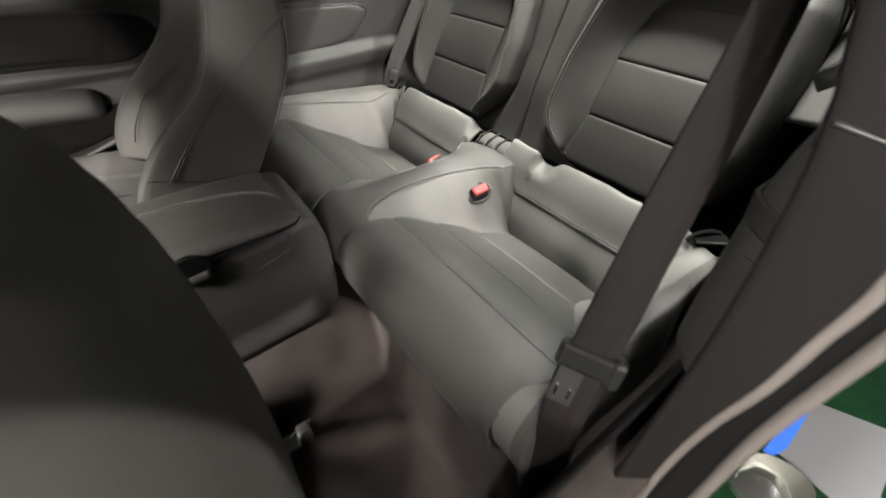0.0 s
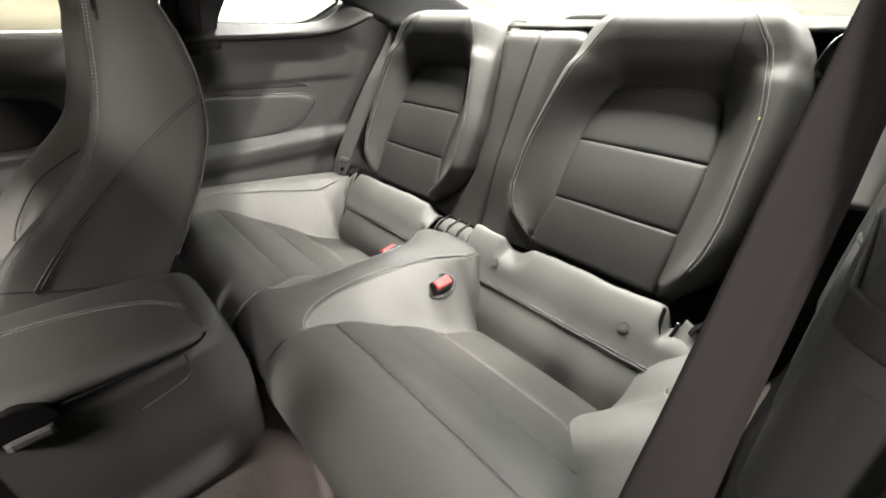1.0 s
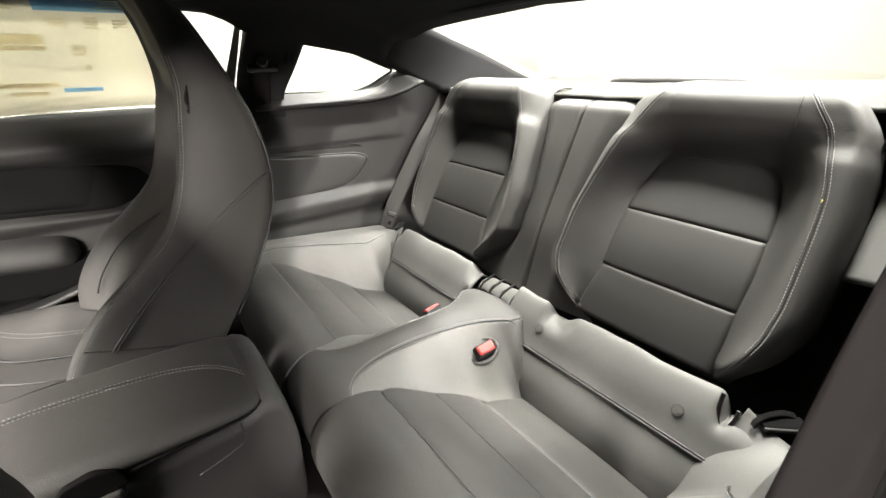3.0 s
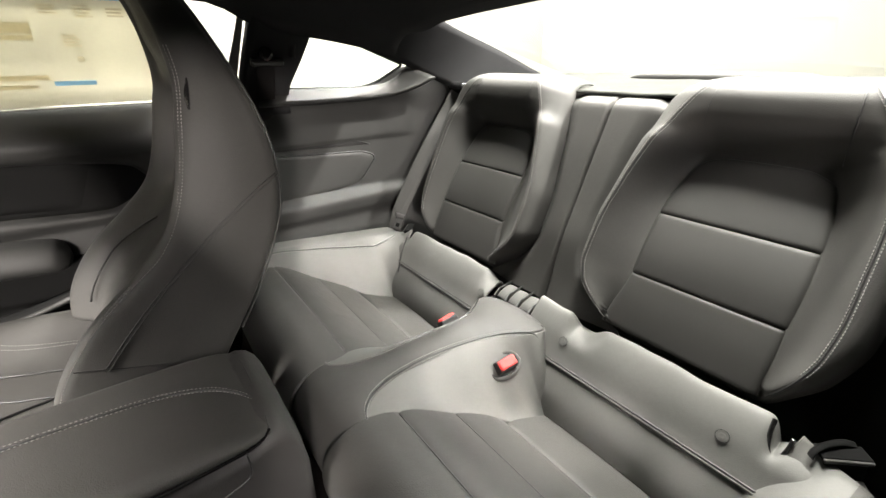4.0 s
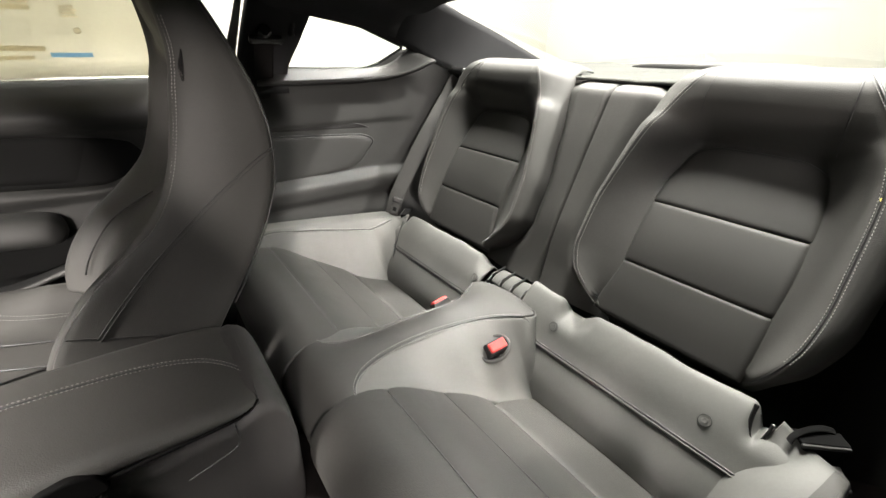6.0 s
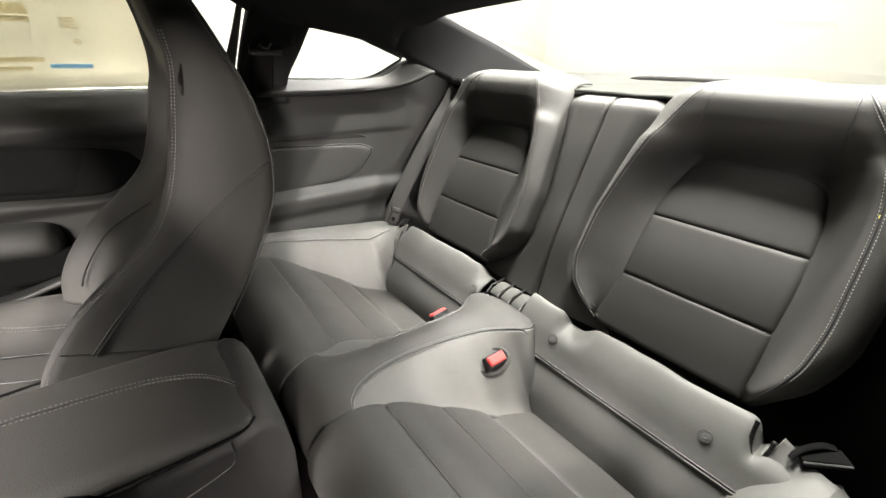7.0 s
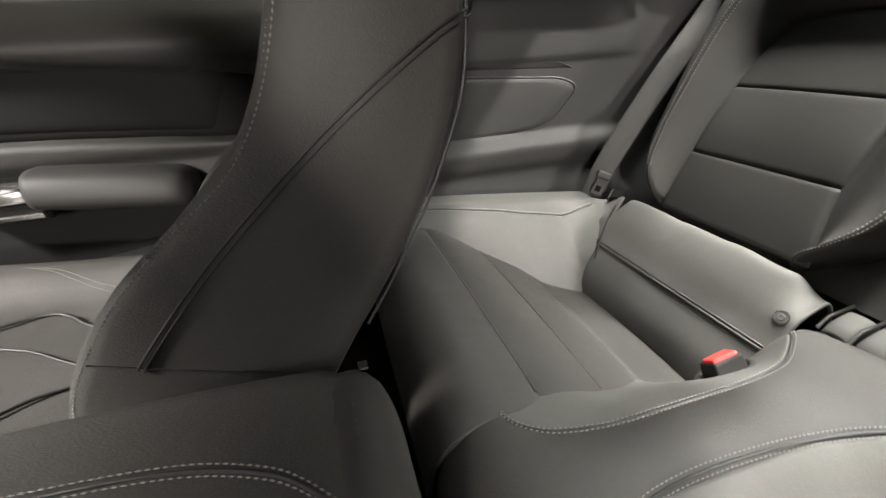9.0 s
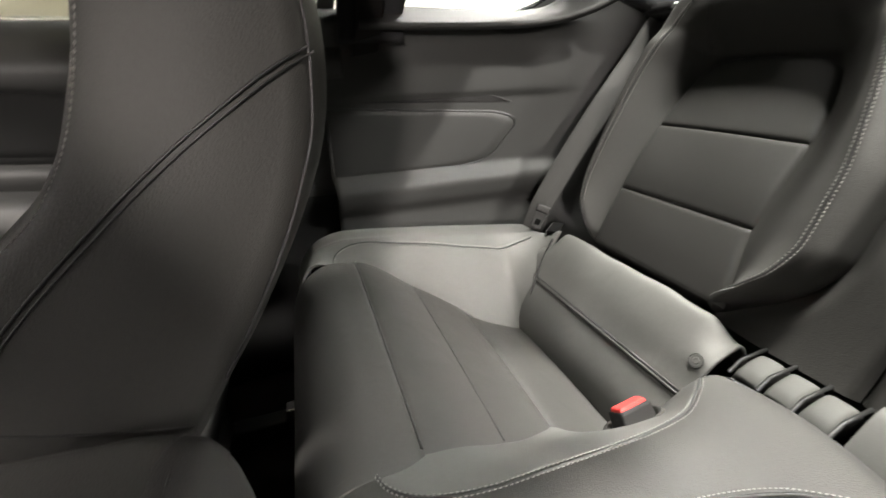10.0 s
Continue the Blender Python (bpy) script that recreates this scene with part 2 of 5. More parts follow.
def ribbon(name, path, across, width, thick, mat, parent=None, label="", fold=0.0):
    """A strap along a path; across: one direction, or one a point; fold: height of its lengthwise creases."""
    p = np.array(path, float)
    ac = np.array(across, float)
    if ac.ndim == 1:
        ac = np.repeat(ac[None], len(p), 0)
    ac = ac / np.linalg.norm(ac, axis=1)[:, None]
    tan = np.gradient(p, axis=0)
    ks = np.linspace(-1, 1, 15)
    widths = np.broadcast_to(np.array(width, float), (len(p),))
    verts = []
    for i, (q, t, a, width) in enumerate(zip(p, tan, ac, widths)):
        nrm = np.cross(t, a)
        nrm /= np.linalg.norm(nrm) + 1e-9
        g = i / len(p)
        lift = [fold * (math.cos(2.1 * k + 0.8 * math.sin(5 * g)) + 0.8 * math.exp(-((k - 0.25 - 0.3 * math.sin(4 * g)) / 0.16) ** 2)) for k in ks]
        for k, f in zip(ks, lift):
            verts.append(q + k * a * width / 2 + nrm * (f + thick / 2 * (0.4 if abs(k) == 1 else 1)))
        for k, f in zip(ks[::-1], lift[::-1]):
            verts.append(q + k * a * width / 2 + nrm * (f - thick / 2 * (0.4 if abs(k) == 1 else 1)))
    faces = grid_faces(len(p), 30, True)
    faces += [tuple(range(30)), tuple((len(p) - 1) * 30 + k for k in range(30))]
    return mesh_part(name, verts, faces, mat, parent, label, True)


def stitching(name, lines, parent, pitch=0.0046, length=0.0037, r=0.00078, mat=None, label="pale grey stitched seam"):
    """Rows of short raised stitches along the given fine lines."""
    verts, faces = [], []
    for line in lines:
        p = np.array(line, float)
        s = np.r_[0, np.cumsum(np.linalg.norm(np.diff(p, axis=0), axis=1))]
        for c in np.arange(pitch / 2, s[-1], pitch):
            a = np.array([np.interp(c - length / 2, s, p[:, k]) for k in range(3)])
            b = np.array([np.interp(c + length / 2, s, p[:, k]) for k in range(3)])
            d = b - a
            d /= np.linalg.norm(d) + 1e-9
            e = np.cross(d, (0.3, 0.2, 0.93))
            e /= np.linalg.norm(e) + 1e-9
            g = np.cross(d, e)
            i = len(verts)
            mid = (a + b) / 2
            verts += [a, *(mid + r * (math.cos(k) * e + math.sin(k) * g) for k in (0, 1.571, 3.1416, 4.712)), b]
            for k in range(4):
                faces += [(i, i + 1 + k, i + 1 + (k + 1) % 4), (i + 5, i + 1 + (k + 1) % 4, i + 1 + k)]
    return tagged(mesh_part(name, verts, faces, mat or THREAD, parent, label, False), kind="stuff")


def box(name, lo, hi, mat, parent=None, label="", bevel=0.003):
    bm = bmesh.new()
    bmesh.ops.create_cube(bm, size=1)
    for v in bm.verts:
        v.co = Vector([lo[k] + (v.co[k] + 0.5) * (hi[k] - lo[k]) for k in range(3)])
    return part(name, bm, mat, parent, label, bevel=bevel)


def prism(name, outline, axis, lo, hi, mat, parent=None, label="", bevel=0.002):
    """An outline (pairs in the two other axes, in order) drawn out along an axis."""
    n = len(outline)
    verts = []
    for d in (lo, hi):
        for a, b in outline:
            verts.append({"x": (d, a, b), "y": (a, d, b), "z": (a, b, d)}[axis])
    faces = [(i, (i + 1) % n, n + (i + 1) % n, n + i) for i in range(n)] + [tuple(range(n - 1, -1, -1)), tuple(range(n, 2 * n))]
    return mesh_part(name, verts, faces, mat, parent, label, False, bevel=bevel)


def rounded(pts, r, n=5):
    """A polygon of pairs with rounded corners."""
    out = []
    k = len(pts)
    for i in range(k):
        p, a, b = np.array(pts[i], float), np.array(pts[i - 1], float), np.array(pts[(i + 1) % k], float)
        rr = r[i] if isinstance(r, (list, tuple)) else r
        u, v = (a - p) / np.linalg.norm(a - p), (b - p) / np.linalg.norm(b - p)
        rr = min(rr, 0.48 * np.linalg.norm(a - p), 0.48 * np.linalg.norm(b - p))
        s, e = p + u * rr, p + v * rr
        for t in np.linspace(0, 1, n):
            out.append(tuple((1 - t) ** 2 * s + 2 * t * (1 - t) * p + t * t * e))
    return out


def disc(name, at, normal, r, depth, mat, parent=None, label="", n=20, dish=0.0):
    q = Vector(normal).to_track_quat("Z", "Y")
    verts, rings = [], ((r, -depth), (r, depth * 0.6), (r * 0.85, depth), (r * 0.5, depth - dish), (0.0001, depth - dish))
    for rr, h in rings:
        for k in range(n):
            c = 2 * math.pi * k / n
            verts.append(Vector(at) + q @ Vector((rr * math.cos(c), rr * math.sin(c), h)))
    return mesh_part(name, verts, grid_faces(len(rings), n, True), mat, parent, label)


# ---- setting: showroom ----
def room():
    ground = box("ground", (-5, -5, -0.46), (5.5, 5, -0.36), GREEN, bevel=0)
    tagged(ground, "dark green showroom carpet under the parked car", "floor", kind="structure")
    # front and near walls are unseen; their grey only cuts bounced light
    for name, lo, hi, mat, word in (("wall_rear", (5.3, -5, -0.36), (5.5, 5, 3.1), WALL, "cream white"), ("wall_front", (-5, -5, -0.36), (-4.8, 5, 3.1), LOW_BOUNCE_WALL, "unseen low-bounce grey"),
                                    ("wall_far", (-4.8, 4.0, -0.36), (5.3, 4.2, 3.1), WALL, "cream white"), ("wall_near", (-4.8, -4.2, -0.36), (5.3, -4.0, 3.1), LOW_BOUNCE_WALL, "unseen low-bounce grey")):
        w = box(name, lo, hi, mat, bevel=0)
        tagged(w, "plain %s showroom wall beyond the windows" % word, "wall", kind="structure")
    c = box("ceiling", (-5, -5, 3.1), (5.5, 5, 3.2), WALL, bevel=0)
    tagged(c, "plain white showroom ceiling", "ceiling", kind="structure")


room()


# ---- setting: cabin floor, body and roof ----
def cabin_floor():
    def f(u, v):
        x, y = -1.0 + 1.9 * u, -0.67 + 1.34 * v
        tunnel = 0.235 * sm(0.17, 0.075, abs(y)) * sm(0.40, 0.10, x)
        fold = 0.020 * noise.noise((y * 9, 1.7, 0.4)) + 0.008 * noise.noise((y * 31, 4.2, 0.0))
        riser = 0.20 * sm(0.200 + fold, 0.268 + fold, x)
        edge = 0.05 * sm(0.52, 0.62, abs(y))
        rough = 0.014 * noise.noise((x * 7, y * 7, 0)) + 0.006 * noise.noise((x * 19, y * 19, 3)) + 0.016 * math.exp(-((y + 0.26 + 0.5 * (x - 0.1)) / 0.022) ** 2) * sm(-0.15, 0.05, x) + 0.010 * noise.noise((x * 5, y * 26, 7)) * sm(0.08, 0.22, x)
        return (x, y, max(tunnel, riser) + edge + rough)
    ob = sheet("floor", f, even(110), even(90), CARPET, thick=0.012)
    tagged(ob, "worn black carpet over the footwells and tunnel", "carpet", kind="structure")


cabin_floor()


def headliner():
    prof = crv((0, 1.075), (0.35, 1.06), (0.5, 1.015), (0.56, 0.975), (0.6, 0.93))
    def f(u, v):
        x, y = -0.75 + 1.5 * u, -0.6 + 1.2 * v
        drop = 0.0 if x < 0.1 else 0.13 * ((x - 0.1) / 0.65) ** 2
        lift = 0.042 * sm(0.50, 0.60, y) * sm(0.42, 0.30, x)
        return (x, y, prof(abs(y)) + lift - drop * (1 - 0.45 * sm(0.4, 0.6, abs(y))))
    ob = sheet("roof", f, even(40), even(48), HEADLINER, thick=0.03)
    tagged(ob, "black cloth headliner under the coupe roof", "headliner", kind="structure")


headliner()


# ---- side trim, mirrored: s = 1 is the side away from the open door ----
def quad_strip(name, a, b, mat, parent, label="", thick=0.02, n=24):
    """A smooth panel between two lines."""
    pa, pb = cr(a, n), cr(b, n)
    def f(u, v):
        i = round(u * n)
        return pa[i] * (1 - v) + pb[i] * v
    return sheet(name, f, even(n), even(8), mat, parent, label, thick)


def side_trim(s):
    far = s > 0
    x0 = 0.30 if far else 0.338
    t = thing("quarter_trim", "dark grey moulded quarter panel with padded armrest below a small window", "trim panel", (0.6, s * 0.66, 0.3), kind="structure")
    led = crv((0.0, 0.0), (0.36, 0.0), (0.395, 0.003), (0.425, 0.022), (0.452, 0.028), (0.470, 0.014), (0.485, 0.002), (0.62, 0.0), (0.63, 0.008), (0.72, 0.010), (0.755, 0.022), (0.775, 0.0))
    if not far:
        led = crv((0.0, 0.0), (0.36, 0.0), (0.405, 0.012), (0.435, 0.056), (0.455, 0.066), (0.50, 0.066), (0.60, 0.064), (0.68, 0.056), (0.74, 0.036), (0.775, 0.0))
    bend = crv((0.28, 0.0), (0.70, 0.0), (0.80, 0.020), (0.87, 0.055), (0.93, 0.11), (0.98, 0.19), (1.01, 0.29))

    def wall(x, z):
        k = sm(0.86, 0.74, x) * (1.0 if far else sm(0.335, 0.40, x))
        base = 0.668 - 0.02 * sm(0.45, 0.30, z)
        return base - led(z) * k - bend(x)

    def f(u, v):
        x = x0 + (1.01 - x0) * (1 - (1 - u) ** 1.4)
        top = 0.772 + 0.05 * sm(0.68, 0.82, x) - 0.06 * sm(0.82, 1.0, x)
        z = 0.02 + (top - 0.02) * v
        return (x + 0.16 * (z - 0.5) * sm(0.78, 0.95, x), s * wall(x, z), z)
    sheet("panel", f, even(90), even(110), TRIM, t, thick=0.006)

    # padded armrest insert with a dark reveal round it
    pts = rounded([(x0, 0.612), (0.66, 0.588), (0.705, 0.568), (0.64, 0.494), (0.58, 0.482), (x0, 0.477)], [0.002, 0.05, 0.03, 0.05, 0.05, 0.002], 6)
    cx, cz = 0.5, 0.54
    verts, faces, n = [], [], len(pts)
    for k, h in ((1.0, -0.004), (0.995, 0.003), (0.97, 0.0055), (0.8, 0.0065), (0.4, 0.007)):
        for x, z in pts:
            px, pz = cx + (x - cx) * k, cz + (z - cz) * k
            verts.append((px, s * (wall(px, 0.55) - h), pz))
    faces = grid_faces(5, n, True) + [tuple(4 * n + i for i in range(n))]
    mesh_part("armrest_pad", verts, faces, TRIM, t, "padded black vinyl armrest insert")
    edge = [(x, s * (wall(x, 0.55) - 0.004), z) for x, z in pts] + [(pts[0][0], s * (wall(pts[0][0], 0.55) - 0.004), pts[0][1])]
    tube("reveal", edge, 0.0028, PIPING, t)
    brow = [(x, s * (wall(x, 0.62) - 0.004), z) for x, z in cr([(x0, 0.648), (0.50, 0.640), (0.63, 0.624), (0.685, 0.607)], 30)]
    low = [(x, s * (wall(x, 0.6) - 0.001), z) for x, z in cr([(x0, 0.620), (0.50, 0.614), (0.63, 0.608), (0.685, 0.606)], 30)]
    quad_strip("brow", brow, low, PLASTIC, t, "black recessed step above the armrest", 0.004, 30)

    if not far:
        def low(u, v):
            x, z = 0.13 + 0.695 * u, 0.0 + 0.40 * v
            return (x, -0.572 - 0.052 * v ** 2, z)
        # added sloping filler; its paler vinyl stands for the light on the side trim
        inner = [(0.972, -0.470, 0.752), (0.94, -0.480, 0.715), (0.905, -0.492, 0.665), (0.87, -0.494, 0.61), (0.83, -0.494, 0.55)]
        quad_strip("corner_trim", inner, [(x, -0.60, z + 0.01) for x, _, z in inner], VINYL, t, "added smooth corner filler, paled for the light beside the seat back", 0.005)
        # added black sheet stands for the deep shade between seat and door opening
        sheet("gap_shade", low, even(12), even(8), BLACK, t, "black sheet standing for the shade in the gap beside the seat", 0.004)

    # window ledge and pillars
    wl = cr([(0.37, 0.64, 0.772), (0.56, 0.64, 0.768), (0.70, 0.64, 0.768), (0.76, 0.632, 0.785), (0.80, 0.615, 0.822)], 30)
    wi = cr([(0.37, 0.605, 0.742), (0.58, 0.60, 0.742), (0.72, 0.595, 0.748), (0.80, 0.575, 0.765), (0.86, 0.555, 0.79)], 30)
    flip = lambda line: [(p[0], s * p[1], p[2]) for p in line]
    quad_strip("window_ledge", flip(wl), flip(wi), TRIM, t, "smooth grey ledge under the window", 0.012, 30)

    p = thing("roof_pillar", "black cloth covered roof pillar between the windows", "pillar", (0.42, s * 0.62, 0.75), kind="structure")
    quad_strip("b_pillar", flip([(0.33, 0.645, 0.72), (0.335, 0.635, 0.80), (0.355, 0.60, 0.91), (0.37, 0.57, 1.0)] if not far else [(0.335, 0.645, 0.72), (0.345, 0.632, 0.80), (0.375, 0.60, 0.91), (0.40, 0.57, 1.0)]),
               flip([(0.448, 0.642, 0.72), (0.452, 0.636, 0.778), (0.487, 0.622, 0.845), (0.522, 0.606, 0.915), (0.545, 0.575, 0.98)]), HEADLINER, p, "", 0.035)
    # rail over the quarter window, then the rear pillar down to the shelf
    quad_strip("c_pillar", flip([(0.50, 0.606, 0.926), (0.58, 0.612, 0.908), (0.70, 0.618, 0.868), (0.79, 0.612, 0.832), (0.90, 0.575, 0.772), (1.02, 0.55, 0.742), (1.35, 0.55, 0.72)]),
               flip([(0.50, 0.52, 1.01), (0.62, 0.52, 0.99), (0.76, 0.52, 0.968), (0.885, 0.535, 0.930), (1.06, 0.54, 0.872), (1.19, 0.545, 0.826), (1.29, 0.55, 0.792), (1.48, 0.56, 0.74)]), HEADLINER, p, "", 0.03, 40)
    g = thing("window_%d" % (2 if far else 3), "small triangular quarter window with a thin black seal", "window", (0.6, s * 0.64, 0.77), kind="structure")
    corners = [(0.448, 0.637, 0.775), (0.70, 0.643, 0.770), (0.80, 0.624, 0.826), (0.522, 0.610, 0.925)]
    mesh_part("pane", [(x, s * (y + 0.004), z) for x, y, z in corners], [(0, 1, 2, 3)], GLASS, g, "clear glass pane", False).visible_shadow = False
    ring = rounded([(x, z) for x, _, z in corners], [0.01, 0.05, 0.012, 0.012], 6)
    yy = lambda x, z: s * (0.652 - 0.3 * max(z - 0.80, 0) - 0.01 * sm(0.7, 0.82, x))
    tube("seal", [(x, yy(x, z), z) for x, z in ring + ring[:1]], 0.004, GLOSS, g)
    return t


side_trim(1)
side_trim(-1)


def outer_shell():
    """Body sides under the windows, tail and front, so that no light leaks in from below."""
    for s in (1, -1):
        b = thing("body_side", "dark painted outer body side of the coupe", "car body", (0.9, s * 0.76, 0.0), kind="structure")
        def f(u, v, s=s):
            z = -0.2 + 0.97 * v
            x0 = 0.42 if s < 0 else 0.35
            x = x0 + (1.72 - x0) * u
            if s < 0:
                return (x, -(0.692 + 0.06 * u), z)
            return (x, s * (0.70 + 0.04 * u + 0.05 * sm(0.6, 1.2, x) * math.sin(math.pi * v) ** 0.6 + 0.02 * sm(0.9, 0.0, v)), z)
        sheet("quarter_panel", f, even(24), even(20), PAINT, b, thick=0.01)
        def r(u, v, s=s):
            x = -1.3 + 1.75 * u
            a = math.pi * (0.5 * v)
            return (x, s * (0.62 + 0.09 * math.sin(a)), -0.16 + 0.20 * math.cos(a))
        sheet("sill", r, even(12), even(10), PLASTIC, b, thick=0.012)
    j = thing("door_jamb", "black door opening edge with rubber seals and trim", "door frame", (0.5, -0.66, 0.0), kind="structure")
    one = cr([(-0.6, -0.665, 0.0), (0.0, -0.67, 0.005), (0.20, -0.671, 0.03), (0.29, -0.671, 0.09), (0.335, -0.671, 0.185), (0.348, -0.671, 0.30), (0.350, -0.679, 0.413), (0.350, -0.692, 0.502), (0.350, -0.697, 0.577), (0.350, -0.702, 0.637), (0.35, -0.695, 0.72), (0.36, -0.66, 0.82), (0.375, -0.61, 0.92)], 80)
    two = cr([(-0.6, -0.72, -0.06), (0.0, -0.722, -0.06), (0.22, -0.721, -0.03), (0.33, -0.72, 0.05), (0.385, -0.72, 0.15), (0.398, -0.72, 0.225), (0.40, -0.719, 0.315), (0.40, -0.72, 0.395), (0.40, -0.727, 0.503), (0.40, -0.731, 0.561), (0.40, -0.735, 0.65), (0.40, -0.715, 0.76), (0.405, -0.68, 0.86), (0.415, -0.64, 0.93)], 80)
    back = cr([(-0.6, -0.60, 0.02), (0.0, -0.605, 0.02), (0.16, -0.612, 0.03), (0.25, -0.625, 0.08), (0.295, -0.635, 0.168), (0.308, -0.638, 0.29), (0.312, -0.640, 0.407), (0.312, -0.642, 0.48), (0.312, -0.643, 0.56), (0.312, -0.640, 0.655), (0.312, -0.633, 0.735), (0.318, -0.615, 0.80), (0.335, -0.58, 0.92)], 80)
    tube("door_seal", one, 0.007, RUBBER, j, "pale grey rubber door seal", 10)
    tube("outer_flange", two, 0.008, RUBBER, j, "dull painted outer flange", 10)
    gap = [(p[0] * 0.6 + q[0] * 0.4 + 0.03, p[1] * 0.6 + q[1] * 0.4 + 0.012, p[2] * 0.6 + q[2] * 0.4) for p, q in zip(one, two)]
    quad_strip("inner_step", one, gap, BLACK, j, "", 0.004, 80)
    quad_strip("outer_step", gap, two, BLACK, j, "", 0.004, 80)
    quad_strip("jamb_trim", back, one, PILLAR, j, "smooth dark pillar trim", 0.006, 80)
    seam = [(0.311, -0.634, 0.742), (0.325, -0.655, 0.735), (0.345, -0.690, 0.725)]
    tube("trim_seam", cr(seam, 12), 0.0025, PIPING, j)
    tail = thing("tail_panel", "black inner panel behind the rear seats", "car body", (1.4, 0, 0.2), kind="structure")
    box("bulkhead", (1.02, -0.6, 0.0), (1.06, 0.6, 0.74), PLASTIC, tail)
    box("rear_deck", (1.49, -0.74, -0.1), (1.9, 0.74, 0.74), PAINT, tail, bevel=0.03)
    dash = thing("dashboard", "black padded dashboard and windscreen base", "dashboard", (-1.1, 0, 0.4), kind="structure")
    loft("dash_body", [[(-0.95, y, 0.2), (-0.88, y, 0.45), (-0.98, y, 0.62), (-1.3, y, 0.66), (-1.4, y, 0.2)] for y in (-0.66, -0.3, 0.3, 0.66)], PLASTIC, dash, n=30, m=12)
    for s in (1, -1):
        q = thing("windscreen_pillar", "black windscreen pillar", "pillar", (-1.0, s * 0.64, 0.7), kind="structure")
        tube("post", cr([(-1.35, s * 0.70, 0.62), (-1.0, s * 0.645, 0.86), (-0.7, s * 0.60, 1.0)], 20), 0.03, HEADLINER, q, sides=10)


outer_shell()


def rear_window():
    g = thing("window_4", "wide sloping rear window full of pale light", "window", (1.1, 0, 0.9), kind="structure")
    def f(u, v):
        y = -0.55 + 1.1 * v
        x = 0.74 + 0.78 * u
        return (x + 0.03 * (1 - (y / 0.55) ** 2), y, 0.967 - 0.205 * u + 0.02 * (1 - (y / 0.55) ** 2))
    ob = sheet("pane", f, even(10), even(20), GLASS, g, "clear sloping glass", 0)
    ob.visible_shadow = False
    box("header", (0.70, -0.54, 0.935), (0.755, 0.54, 1.0), HEADLINER, g, "", 0.012)
    d = thing("parcel_shelf", "grey carpeted parcel shelf behind the rear seats", "shelf", (1.2, 0, 0.74), kind="structure")
    def shelf(u, v):
        y = -0.56 + 1.12 * v
        return (0.935 + 0.545 * u, y, 0.764 + 0.016 * u + 0.004 * noise.noise((u * 9, v * 18, 0)))
    sheet("shelf_board", shelf, even(24), even(40), SHELF, d, thick=0.006)
    loft("brake_light_housing", [[(1.30, y, 0.772), (1.30, y, 0.776 + h), (1.34, y, 0.778 + h), (1.45, y, 0.776 + h), (1.45, y, 0.772)] for y, h in ((0.21, 0.001), (0.19, 0.010), (0.14, 0.015), (-0.14, 0.015), (-0.19, 0.010), (-0.21, 0.001))],
         TRIM, d, "low rounded dark ledge along the window", n=30, m=30)


rear_window()


